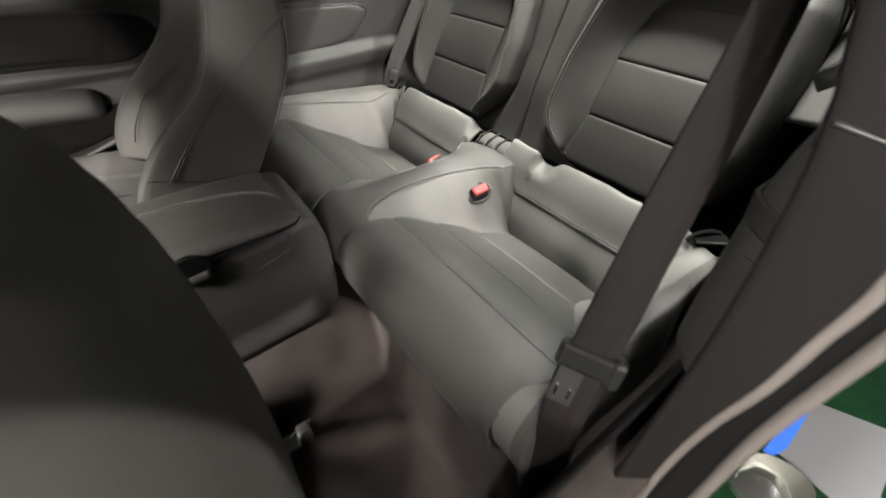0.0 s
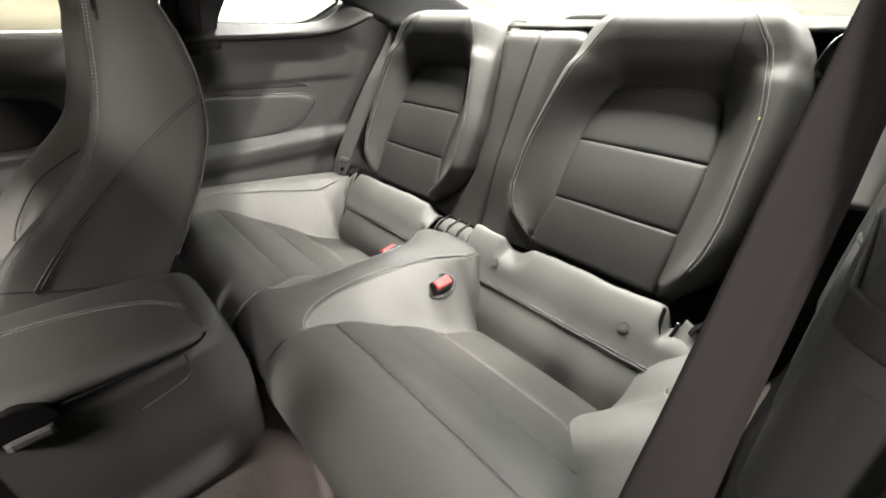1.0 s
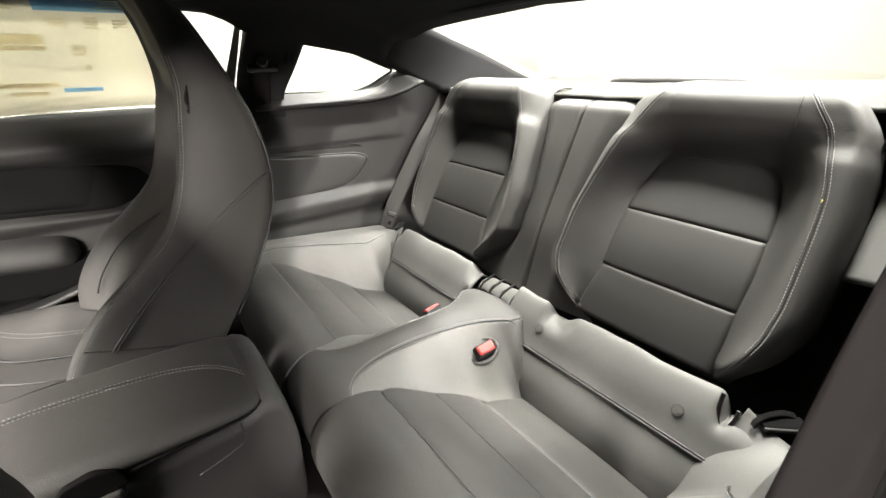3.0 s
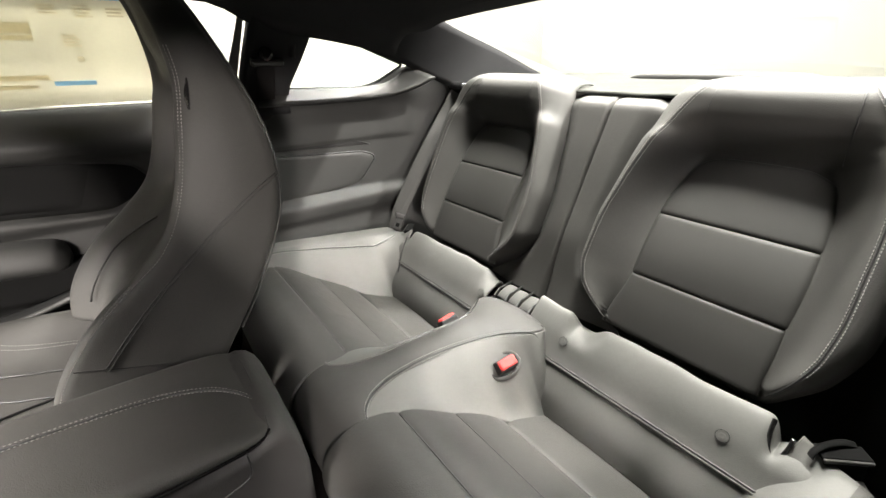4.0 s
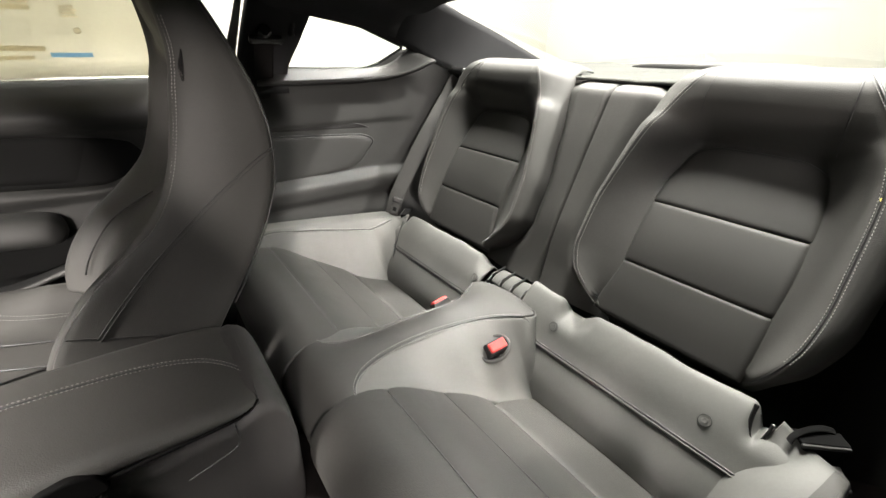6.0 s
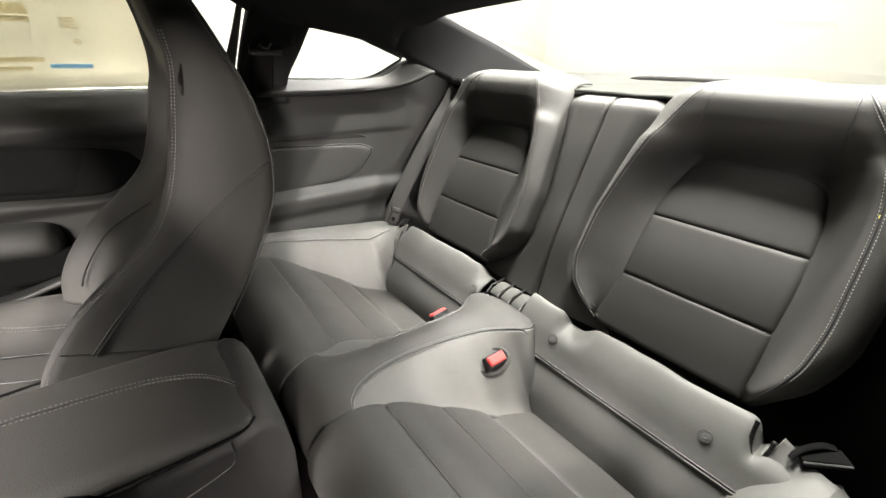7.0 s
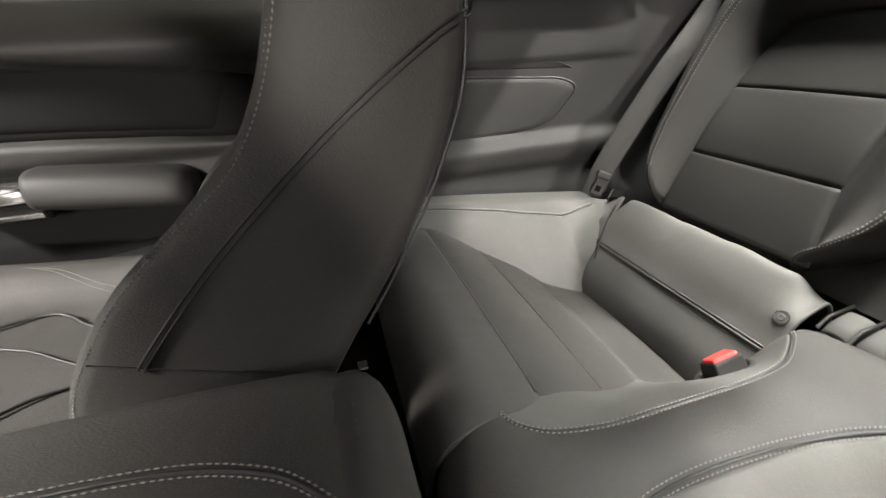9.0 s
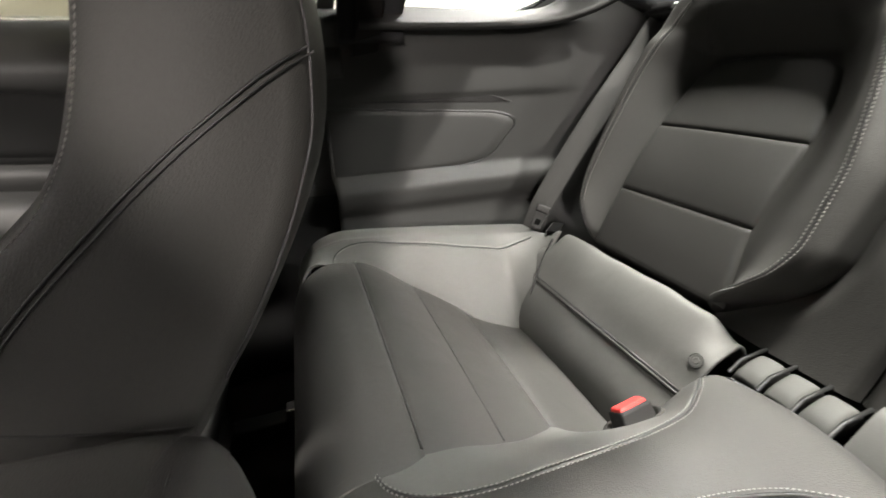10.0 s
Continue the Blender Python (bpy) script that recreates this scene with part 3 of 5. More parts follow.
# ---- passenger door ----
def door():
    t = thing("door_1", "closed black door with padded panel, armrest and chrome handle", "door", (-0.3, 0.72, 0.1), kind="structure")
    prof = crv((-0.05, 0.66), (0.2, 0.668), (0.36, 0.678), (0.42, 0.69), (0.50, 0.690), (0.53, 0.676), (0.56, 0.672), (0.655, 0.670), (0.675, 0.652), (0.690, 0.648), (0.715, 0.660), (0.757, 0.70))
    top_line = crv((-1.0, 0.70), (-0.35, 0.690), (-0.11, 0.668), (0.025, 0.654), (0.085, 0.640), (0.122, 0.595))
    low_line = crv((-1.0, 0.560), (-0.35, 0.548), (-0.156, 0.536), (0.014, 0.523), (0.075, 0.545), (0.122, 0.595))
    inside = lambda x, z: sm(0.0, 0.014, top_line(x) - z) * sm(0.0, 0.014, z - low_line(x)) if x < 0.122 else 0.0

    def f(u, v):
        x, z = -1.0 + 1.34 * u, -0.05 + 0.807 * v
        return (x, prof(z) + 0.024 * inside(x, z), z)
    sheet("door_panel", f, even(240), even(170), TRIM, t, thick=0.008)
    def lining(u, v):
        x = -0.98 + 1.094 * u
        z0, z1 = low_line(x) + 0.009, top_line(x) - 0.009
        z = z0 + (z1 - z0) * v
        return (x, prof(z) + 0.024 - 0.0065, z)
    sheet("recess_lining", lining, even(60), even(8), DOOR_CLOTH, t, "black cloth lining of the recess", 0.002)

    def lower(u, v):
        x, z = -0.99 + 1.32 * u, -0.04 + 0.485 * v
        return (x, prof(z) - 0.006, z)
    sheet("lower_panel", lower, even(20), even(20), DOOR_CLOTH, t, "black lower door panel", 0.002)

    def g(u, v):
        x = -0.60 + (0.575 + 0.05 * v) * u
        z0, z1 = low_line(x) + 0.024, top_line(x) - 0.010
        c = (1 - abs(2 * u - 1) ** 14) * (1 - abs(2 * v - 1) ** 8)
        return (x, 0.692 - 0.009 * c, z0 + (z1 - z0) * v)
    sheet("door_insert", g, ends(40), ends(18), DOOR_CLOTH, t, "black padded insert in a recess", 0.003)
    rings = []
    for x, k in ((-0.071, 0.25), (-0.081, 0.7), (-0.105, 0.95), (-0.19, 1.0), (-0.26, 1.0), (-0.304, 0.95)):
        c = (0.655, 0.462 + (x + 0.075) * -0.12)
        rings.append([(x, c[0] + 0.05 * k, c[1] + 0.032 * k), (x, c[0] - 0.03 * k, c[1] + 0.034 * k), (x, c[0] - 0.055 * k, c[1] + 0.012 * k),
                      (x, c[0] - 0.045 * k, c[1] - 0.025 * k), (x, c[0] + 0.05 * k, c[1] - 0.04 * k)])
    loft("armrest", rings, TRIM, t, "rounded black padded armrest", 28, 30)
    h = loft("door_handle", [[(x, 0.618 - d, 0.474), (x, 0.622 - d, 0.500 - e), (x, 0.646, 0.500 - e), (x, 0.650, 0.474)] for x, d, e in ((-0.43, 0.0, 0.0), (-0.36, 0.004, 0.0), (-0.315, 0.002, 0.0), (-0.302, -0.006, 0.006))],
             CHROME, t, "satin chrome inner door pull", 20, 16)
    box("lower_bar", (-0.43, 0.622, 0.446), (-0.300, 0.655, 0.457), CHROME, h, "", 0.003)
    box("backing", (-0.43, 0.640, 0.440), (-0.298, 0.675, 0.506), GLOSS, h, "", 0.004)
    low = thing("door_pocket", "black lower door pocket with a pale edge", "door pocket", (-0.3, 0.62, 0.3))
    edge = ((-0.9, 0.22), (-0.5, 0.30), (-0.276, 0.345), (-0.165, 0.360), (-0.075, 0.385), (0.05, 0.42))
    loft("pocket_body", [[(x, 0.606, z - 0.004), (x, 0.66, z - 0.002), (x, 0.66, z - 0.10), (x, 0.612, z - 0.10)] for x, z in edge], DOOR_CLOTH, low, "black moulded pocket wall", n=20, m=24)
    tube("pocket_lip", cr([(x, 0.606, z) for x, z in edge], 40), 0.0065, TRIM, low, "pale upper edge", 10)
    g2 = thing("window_1", "side window with a cream price sheet stuck inside", "window", (-0.3, 0.70, 0.76), kind="structure")
    pane = [(-0.95, 0.705, 0.755), (0.33, 0.705, 0.755), (0.375, 0.577, 0.972), (-0.70, 0.577, 0.975)]
    mesh_part("pane", pane, [(0, 1, 2, 3)], GLASS, g2, "clear glass pane", False).visible_shadow = False
    tube("seal", cr([(-0.95, 0.70, 0.759), (-0.3, 0.70, 0.760), (0.34, 0.70, 0.757)], 10), 0.005, CHROME, g2, "bright strip along the sill")
    quad_strip("rear_post", [(0.335, 0.69, 0.755), (0.355, 0.645, 0.85), (0.378, 0.585, 0.968)], [(0.30, 0.70, 0.755), (0.335, 0.652, 0.85), (0.368, 0.588, 0.968)], STEEL, g2, "", 0.006)


door()


def price_sheet():
    t = thing("price_sheet", "cream paper price sheet with grey and blue print blocks", "paper sheet", (-0.1, 0.69, 0.77))
    yy = lambda z, d=0.0: 0.697 - 0.105 / 0.19 * (z - 0.755) - d
    def f(u, v):
        z = 0.764 + 0.204 * v
        return (-0.50 + (0.680 + 0.022 * v) * u, yy(z, 0.004), z)
    sheet("paper", f, even(6), even(6), PAPER, t, thick=0.0006)
    def bar(name, x0, x1, z0, z1, mat):
        d = 0.0075 if name == "blue_print" else 0.006
        mesh_part(name, [(x0, yy(z0, d), z0), (x1, yy(z0, d), z0), (x1, yy(z1, d), z1), (x0, yy(z1, d), z1)], [(0, 1, 2, 3)], mat, t, "", False, 0.0005)
    bar("blue_band", 0.010, 0.170, 0.948, 0.966, INK_BLUE)
    bar("blue_line", 0.008, 0.074, 0.803, 0.811, INK_BLUE)
    bar("blue_block", 0.178, 0.198, 0.950, 0.957, INK_BLUE)
    bar("grey_band", -0.30, 0.006, 0.893, 0.909, INK_GREY)
    bar("grey_band", -0.30, 0.005, 0.882, 0.890, INK_GREY)
    bar("grey_line", -0.30, 0.004, 0.814, 0.823, INK_GREY)
    bar("grey_line", -0.076, -0.018, 0.799, 0.806, INK_GREY)
    disc("round_mark", (0.062, yy(0.850, 0.006), 0.850), (0, -0.87, -0.48), 0.006, 0.0005, INK_GREY, t)
    for x0, z0, n in ((0.026, 0.924, 3), (0.076, 0.920, 4), (0.124, 0.922, 3), (0.168, 0.926, 2), (0.045, 0.872, 4), (0.172, 0.884, 2), (-0.045, 0.948, 2)):
        for i in range(n):
            bar("print_line", x0, x0 + 0.026 - 0.003 * (i % 2), z0 + 0.0055 * i, z0 + 0.0055 * i + 0.003, INK_GREY)
    for i in range(3):
        bar("blue_print", 0.100 + 0.006 * i, 0.150 + 0.004 * i, 0.951 + 0.005 * i, 0.9535 + 0.005 * i, PAPER)
    rnd = random.Random(4)
    for i in range(30):
        x, z = rnd.uniform(-0.44, -0.10), rnd.uniform(0.785, 0.945)
        bar("print_line", x, x + rnd.uniform(0.012, 0.04), z, z + 0.0012, INK_GREY)


price_sheet()


# ---- rear bench ----
cush_z = crv((0.195, 0.30), (0.215, 0.338), (0.25, 0.360), (0.31, 0.356), (0.40, 0.312), (0.475, 0.276), (0.50, 0.258), (0.55, 0.232), (0.60, 0.205))
skirt_z = crv((0.595, 0.205), (0.637, 0.295), (0.66, 0.328), (0.70, 0.383))
hump_edge = crv((0.19, 0.085), (0.26, 0.088), (0.33, 0.099), (0.42, 0.118), (0.50, 0.146), (0.595, 0.145), (0.637, 0.098), (0.663, 0.064), (0.69, 0.03))
hump_top = crv((0.19, 0.08), (0.255, 0.082), (0.272, 0.062), (0.30, 0.043), (0.36, 0.032), (0.47, 0.032), (0.55, 0.042), (0.59, 0.060), (0.62, 0.078), (0.64, 0.08), (0.70, 0.03))
bol_edge = crv((0.19, 0.50), (0.24, 0.515), (0.30, 0.525), (0.40, 0.475), (0.47, 0.425), (0.52, 0.405), (0.60, 0.418), (0.66, 0.455), (0.70, 0.47))


def bench():
    t = thing("rear_bench", "black leather rear bench with two bucket seats and a raised middle", "car seat", (0.4, 0, 0.19))
    front = cr([(0.250, 0.185), (0.205, 0.225), (0.193, 0.27), (0.197, 0.312), (0.217, 0.342), (0.25, 0.360), (0.28, 0.3605), (0.308, 0.357)], 40)
    crown = lambda u, p=10: 1 - abs(2 * u - 1) ** p

    for s in (-1, 1):
        def fp(u, v, s=s):
            x, z = front[round(u * 40)]
            a0, a1 = hump_edge(x) - 0.012, bol_edge(x) + 0.004
            a = a0 + (a1 - a0) * v
            k = sm(0.5, 1.0, u)
            dip = 0.005 * (1 - crown(max(v, 0.5), 20)) * (1 - k) + 0.0012 * sm(0.96, 1.0, u) - 0.006 * (2 * v - 1) ** 2 * (1 - k) - k * (0.004 * math.sin(math.pi * v) - 0.003 * (1 - crown(v, 20)))
            return (x + 0.004 * (1 - crown(max(v, 0.5), 20)) * (1 - u) + (0.006 * (2 * v - 1) ** 2 if v > 0.5 else -0.003 * (1 - 2 * v)) * (1 - u), s * a, z - dip)
        sheet("front_pad", fp, even(40), ends(40), LEATHER, t, thick=0.006)

        for name, x0, x1, drop0, drop1, mat in (("middle_pad", 0.308, 0.400, 0.0012, 0.0010, LEATHER), ("inner_pad", 0.400, 0.483, 0.0010, 0.012, LEATHER), ("back_pad", 0.483, 0.605, 0.010, 0.0, LEATHER)):
            def mp(u, v, s=s, x0=x0, x1=x1, d0=drop0, d1=drop1):
                x = x0 + (x1 - x0) * u
                a0, a1 = hump_edge(x) - 0.012, bol_edge(x) + 0.008
                z = cush_z(x) - d0 * (1 - u) ** 14 - d1 * u ** 12 - 0.003 * (1 - crown(v, 20)) + 0.004 * math.sin(math.pi * v)
                return (x, s * (a0 + (a1 - a0) * v), z)
            sheet(name, mp, ends(22), ends(36), mat, t, thick=0.006)

        for xs in (0.308, 0.400):
            tube("cushion_seam", [(xs, s * a, cush_z(xs) + 0.0022 + 0.004 * math.sin(math.pi * (a - hump_edge(xs)) / (bol_edge(xs) - hump_edge(xs)))) for a in np.linspace(hump_edge(xs), bol_edge(xs), 30)], 0.0016, PIPING, t)
        # outer bolster
        roll = cr([(0.262, 0.185), (0.222, 0.23), (0.207, 0.29), (0.214, 0.34), (0.24, 0.378), (0.28, 0.394), (0.33, 0.394), (0.45, 0.382), (0.60, 0.364), (0.685, 0.352), (0.70, 0.335)], 60)
        def bolster(a0, base, zr, v, x=0.3):
            """Nearly flat inner face up to v = 0.6, then a tight round over the top."""
            ar = 0.548
            k = min(1.0, v / 0.6)
            face = 0.72 * k + 0.28 * math.sin(k * math.pi / 2)
            out = 0.635 if s > 0 else 0.578 - 0.055 * sm(0.50, 0.66, x)
            a = a0 + (ar - a0) * k if v < 0.6 else ar + (out - ar) * (v - 0.6) / 0.4
            z = base + (zr - base) * face
            if v > 0.52:
                z -= 0.004 * ((v - 0.52) / 0.08) ** 2 if v < 0.6 else 0.004
            return a, z + (0.004 * sm(0.6, 0.75, v) - 0.02 * sm(0.75, 1.0, v) - (0.14 * sm(0.66, 1.0, v) if s < 0 else 0.0))
        def ob(u, v, s=s):
            x, zr = roll[round(u * 60)]
            a0 = bol_edge(x)
            base = (cush_z(x) if x < 0.6 else skirt_z(x)) - 0.006
            base = zr + (base - zr) * sm(0.215, 0.275, x)
            a, z = bolster(a0, base, zr, v, x)
            xx = x + 0.02 * sm(0.75, 1.0, v) * (1 - u)
            return (xx, s * a, z)
        sheet("bolster_face", ob, even(60), [0.48 * k for k in ends(24)], VINYL, t, "smooth charcoal inner face of the side bolster", 0.006)
        # near bolster takes the darker leather in place of the shade on it
        sheet("outer_bolster", ob, even(60), [0.48 + 0.52 * k for k in ends(24)], VINYL if s > 0 else LEATHER, t, thick=0.006)
        welt = []
        for x, k in cr([(0.270, 0.10), (0.278, 0.45), (0.315, 0.74), (0.40, 0.80), (0.50, 0.80)] + ([(0.56, 0.75), (0.605, 0.60)] if s < 0 else [(0.60, 0.77), (0.665, 0.70)]), 60):
            zr = float(np.interp(x, [0.207, 0.214, 0.24, 0.28, 0.33, 0.45, 0.60, 0.685, 0.70], [0.29, 0.34, 0.378, 0.394, 0.394, 0.382, 0.364, 0.352, 0.335]))
            base = (cush_z(x) if x < 0.6 else skirt_z(x)) - 0.006
            base = zr + (base - zr) * sm(0.215, 0.275, x)
            a0 = bol_edge(x)
            a, z = bolster(a0, base, zr, k * 0.6)
            welt.append((x, s * (a - 0.002), z + 0.0035))
        tube("bolster_welt", welt, 0.0016, PIPING, t)
        if s > 0:
            tube("corner_seam", [(x - 0.004, bol_edge(x) + 0.002, skirt_z(x) + 0.003) for x in np.linspace(0.60, 0.685, 20)], 0.0022, PIPING, t)
        foot = [(x, s * (bol_edge(x) + 0.001), (cush_z(x) if x < 0.6 else skirt_z(x)) - 0.001) for x in np.linspace(0.275, 0.60, 50)]
        tube("bolster_foot_seam", foot, 0.0017, PIPING, t)
        stitching("bolster_stitching", [[(x, y + s * d, z + d * 0.4 + 0.0005) for x, y, z in welt] for d in (-0.0038, 0.0038)], t, r=0.0011)

    hump_path = cr([(0.25, 0.185), (0.210, 0.23), (0.199, 0.28), (0.202, 0.318), (0.219, 0.348), (0.248, 0.367), (0.30, 0.374), (0.38, 0.377), (0.47, 0.374), (0.56, 0.366), (0.61, 0.364), (0.645, 0.358), (0.668, 0.345), (0.684, 0.318)], 90)

    def hump(x, zt, y):
        ab, at = hump_edge(x), hump_top(x)
        zb = (cush_z(x) if x < 0.6 else skirt_z(x)) - 0.003
        zb = zt + (min(zb, zt) - zt) * sm(0.205, 0.275, x)
        k = min(1, max(0.0, (abs(y) - at) / max(ab - at, 1e-3)))
        sag = 0.010 * (abs(y) / at) ** 2 if abs(y) < at else 0.010
        kk = k * k * (3 - 2 * k) * 0.45 + k * 0.55
        return zt - sag * (1 - kk) - (zt - zb) * kk

    def hp(u, v):
        x, zt = hump_path[round(u * 90)]
        y = (2 * v - 1) * min(hump_top(x), hump_edge(x))
        return (x, y, hump(x, zt, y))
    sheet("hump_top", hp, even(90), even(32), LEATHER, t, "black leather top of the middle hump", 0.006)
    for s in (-1, 1):
        def hs(u, v, s=s):
            x, zt = hump_path[round(u * 90)]
            y = min(hump_top(x), hump_edge(x)) * (1 - v) + hump_edge(x) * v
            return (x, s * y, hump(x, zt, y))
        sheet("hump_side", hs, even(90), even(24), VINYL, t, "smooth charcoal side of the middle hump", 0.006)
    top_at = lambda x: float(np.interp(x, hump_path[18:, 0], hump_path[18:, 1]))
    rows = []
    for s in (-1, 1):
        line = []
        for x, a in cr([(0.262, 0.082), (0.272, 0.060), (0.300, 0.040), (0.36, 0.029), (0.47, 0.031), (0.55, 0.042), (0.59, 0.060), (0.618, 0.080), (0.635, 0.096)], 70):
            line.append((x, s * a, hump(x, top_at(x), a) + 0.0035))
        tube("hump_welt", line, 0.0018, PIPING, t)
        for d in (-0.0035, 0.0035):
            rows.append([(x, s * (abs(y) + d), hump(x, top_at(x), abs(y) + d) + 0.0047) for x, y, z in line])
    stitching("hump_stitching", rows, t)
    end = []
    for y in np.linspace(-0.094, 0.094, 50):
        x = 0.640 + 0.020 * (1 - (y / 0.094) ** 4)
        end.append((x, y, hump(x, top_at(x), y) + 0.0022))
    low = [(0.598, 0.146, 0.210), (0.610, 0.136, 0.232), (0.624, 0.117, 0.262), (0.634, 0.102, 0.288)]
    tube("hump_end_seam", cr([(x, -y, z) for x, y, z in low] + end[2:-2:3] + low[::-1], 90), 0.0017, PIPING, t)

    # seat skirts at the foot of the backs
    up = cr([(0.722, 0.340), (0.714, 0.362), (0.705, 0.374), (0.697, 0.376), (0.684, 0.3645), (0.666, 0.342), (0.648, 0.314), (0.6365, 0.298)], 40)
    lo = cr([(0.6365, 0.294), (0.626, 0.276), (0.612, 0.25), (0.60, 0.222), (0.588, 0.190)], 24)
    for s in (-1, 1):
        def su(u, v, s=s):
            x, z = up[round(u * 40)]
            a = (0.028 + 0.474 * v) if s < 0 else 0.100 + 0.378 * v
            notch = sm(0.10, 0.125, a) * sm(0.19, 0.15, a) if s < 0 else sm(0.145, 0.105, a) + 1.6 * sm(0.44, 0.478, a)
            if s < 0:
                notch += 1.7 * math.exp(-((a - 0.450) / 0.009) ** 2) + 1.0 * sm(0.445, 0.47, a)
            k = sm(0.75, 0.25, u)
            wob = (0.003 + 0.003 * sm(0.39, 0.46, a)) * noise.noise((a * 16, u * 3, s)) + 0.010 * sm(0.425, 0.46, a) * noise.noise((a * 55, u * 2.2 + a * 20, 4))
            return (x + 0.004 * notch * k + wob * k, s * a, z - 0.022 * notch * k + 0.003 * math.sin(math.pi * u) + wob * k)
        sheet("upper_skirt", su, even(40), even(140), VINYL, t, thick=0.005)
        def sl(u, v, s=s):
            x, z = lo[round(u * 24)]
            a = 0.03 + 0.45 * v
            return (x - 0.006 * math.sin(math.pi * u), s * a, z)
        sheet("lower_skirt", sl, even(24), even(20), VINYL, t, thick=0.004)
        zip_line = [(0.6365, s * a, 0.2955) for a in np.linspace(0.09, 0.465, 40)]
        tube("zip_seam", zip_line, 0.0022, PIPING, t)
        tube("zip_edge", [(x + 0.001, y, z + 0.0075) for x, y, z in zip_line], 0.0016, PIPING, t)
        tube("zip_lip", [(x - 0.0012, y, z + 0.004) for x, y, z in zip_line], 0.0018, VINYL, t)
        for a in ((0.119, 0.397) if s < 0 else (0.117,)):
            b = disc("snap_button", (0.6590, s * a, 0.3395), (-0.83, 0, 0.56), 0.0085, 0.0004, VINYL, t, "small round charcoal press stud", dish=0.0006)
            tube("stud_ring", [(0.6588 + 0.0088 * 0.56 * math.cos(k), s * a + 0.0088 * math.sin(k), 0.3396 + 0.0088 * 0.83 * math.cos(k)) for k in np.linspace(0, 2 * math.pi, 21)], 0.0006, PIPING, b)
            disc("stud", (0.6584, s * a, 0.3399), (-0.83, 0, 0.56), 0.0045, 0.0004, VINYL, b, dish=0.0004)
    return t


bench()


# ---- rear seat backs ----
def back_point(a, v, w, s):
    return (0.745 + 0.4104 * v - 0.9119 * w, s * a, 0.38 + 0.9119 * v + 0.4104 * w)


ins_in = crv((-0.02, 0.148), (0.0, 0.150), (0.096, 0.167), (0.213, 0.167), (0.30, 0.186), (0.35, 0.21))
ins_out = crv((-0.02, 0.402), (0.0, 0.405), (0.096, 0.405), (0.213, 0.402), (0.30, 0.386), (0.35, 0.36))
# crest of the inner bolster with its twin stitching, and the foot of its flank at the middle panel
crest_in = crv((-0.03, 0.185), (0.0, 0.163), (0.03, 0.126), (0.058, 0.102), (0.10, 0.089), (0.17, 0.091), (0.24, 0.103), (0.31, 0.121), (0.36, 0.140), (0.41, 0.166), (0.45, 0.192), (0.48, 0.21))
pad_in = crv((-0.03, 0.172), (0.0, 0.147), (0.03, 0.108), (0.058, 0.083), (0.10, 0.068), (0.17, 0.068), (0.24, 0.078), (0.31, 0.088), (0.36, 0.098), (0.41, 0.110), (0.45, 0.128), (0.48, 0.145))
pad_out = crv((-0.03, 0.410), (0.0, 0.432), (0.05, 0.470), (0.12, 0.490), (0.24, 0.492), (0.32, 0.486), (0.38, 0.472), (0.43, 0.442), (0.48, 0.40))
seam_out = crv((-0.01, 0.405), (0.004, 0.419), (0.04, 0.440), (0.083, 0.453), (0.134, 0.457), (0.19, 0.455), (0.235, 0.453), (0.283, 0.449), (0.335, 0.437), (0.378, 0.423), (0.404, 0.405), (0.44, 0.380), (0.48, 0.355))
V_TOP = 0.478


CENTRE = crv((-0.03, 0.012), (0.10, 0.010), (0.20, 0.0), (0.30, -0.019), (0.334, -0.021), (0.350, -0.004), (0.372, 0.027), (0.392, 0.039), (0.415, 0.043), (0.51, 0.040))


def back_height(a, v):
    """Height of the leather over the seat back's plane: two bolsters that flow into the head pad."""
    ai, ao, ci, pi, po = ins_in(v), ins_out(v), crest_in(v), pad_in(v), pad_out(v)
    mid = CENTRE(v)
    low, top = sm(-0.02, 0.05, v), sm(0.33, 0.43, v)
    ridge_i = (0.030 + 0.024 * low) * (1 - top) + (mid + 0.001) * top
    ridge_o = (0.030 + 0.018 * low) * (1 - top) + (mid + 0.002) * top
    w = mid
    if a < ci:
        q = min(1.0, max(0.0, (a - pi) / max(ci - pi, 1e-3)))
        w = ridge_i - 0.058 * (0.75 * (1 - math.sqrt(max(0.0, 1 - (1 - q) ** 2))) + 0.25 * (1 - q))
    elif a < ai:
        q = (a - ci) / max(ai - ci, 1e-3)
        w = ridge_i + (mid - ridge_i) * (0.45 * q + 0.55 * sm(0.0, 1.0, q))
    elif a > ao:
        q = min(1.0, (a - ao) / max(seam_out(v) + 0.004 - ao, 1e-3))
        w = mid + (ridge_o - mid) * (0.45 * q + 0.55 * sm(0.0, 1.0, q))
    edge_o = (po - a) / 0.030
    if edge_o < 1:
        w -= 0.060 * (1 - math.sqrt(max(0, 1 - (1 - edge_o) ** 2)))
    if v > 0.408:
        w -= 0.092 * ((v - 0.408) / 0.070) ** 2.4
    if v < 0.012:
        w -= 0.04 * ((0.012 - v) / 0.03) ** 2
    return w


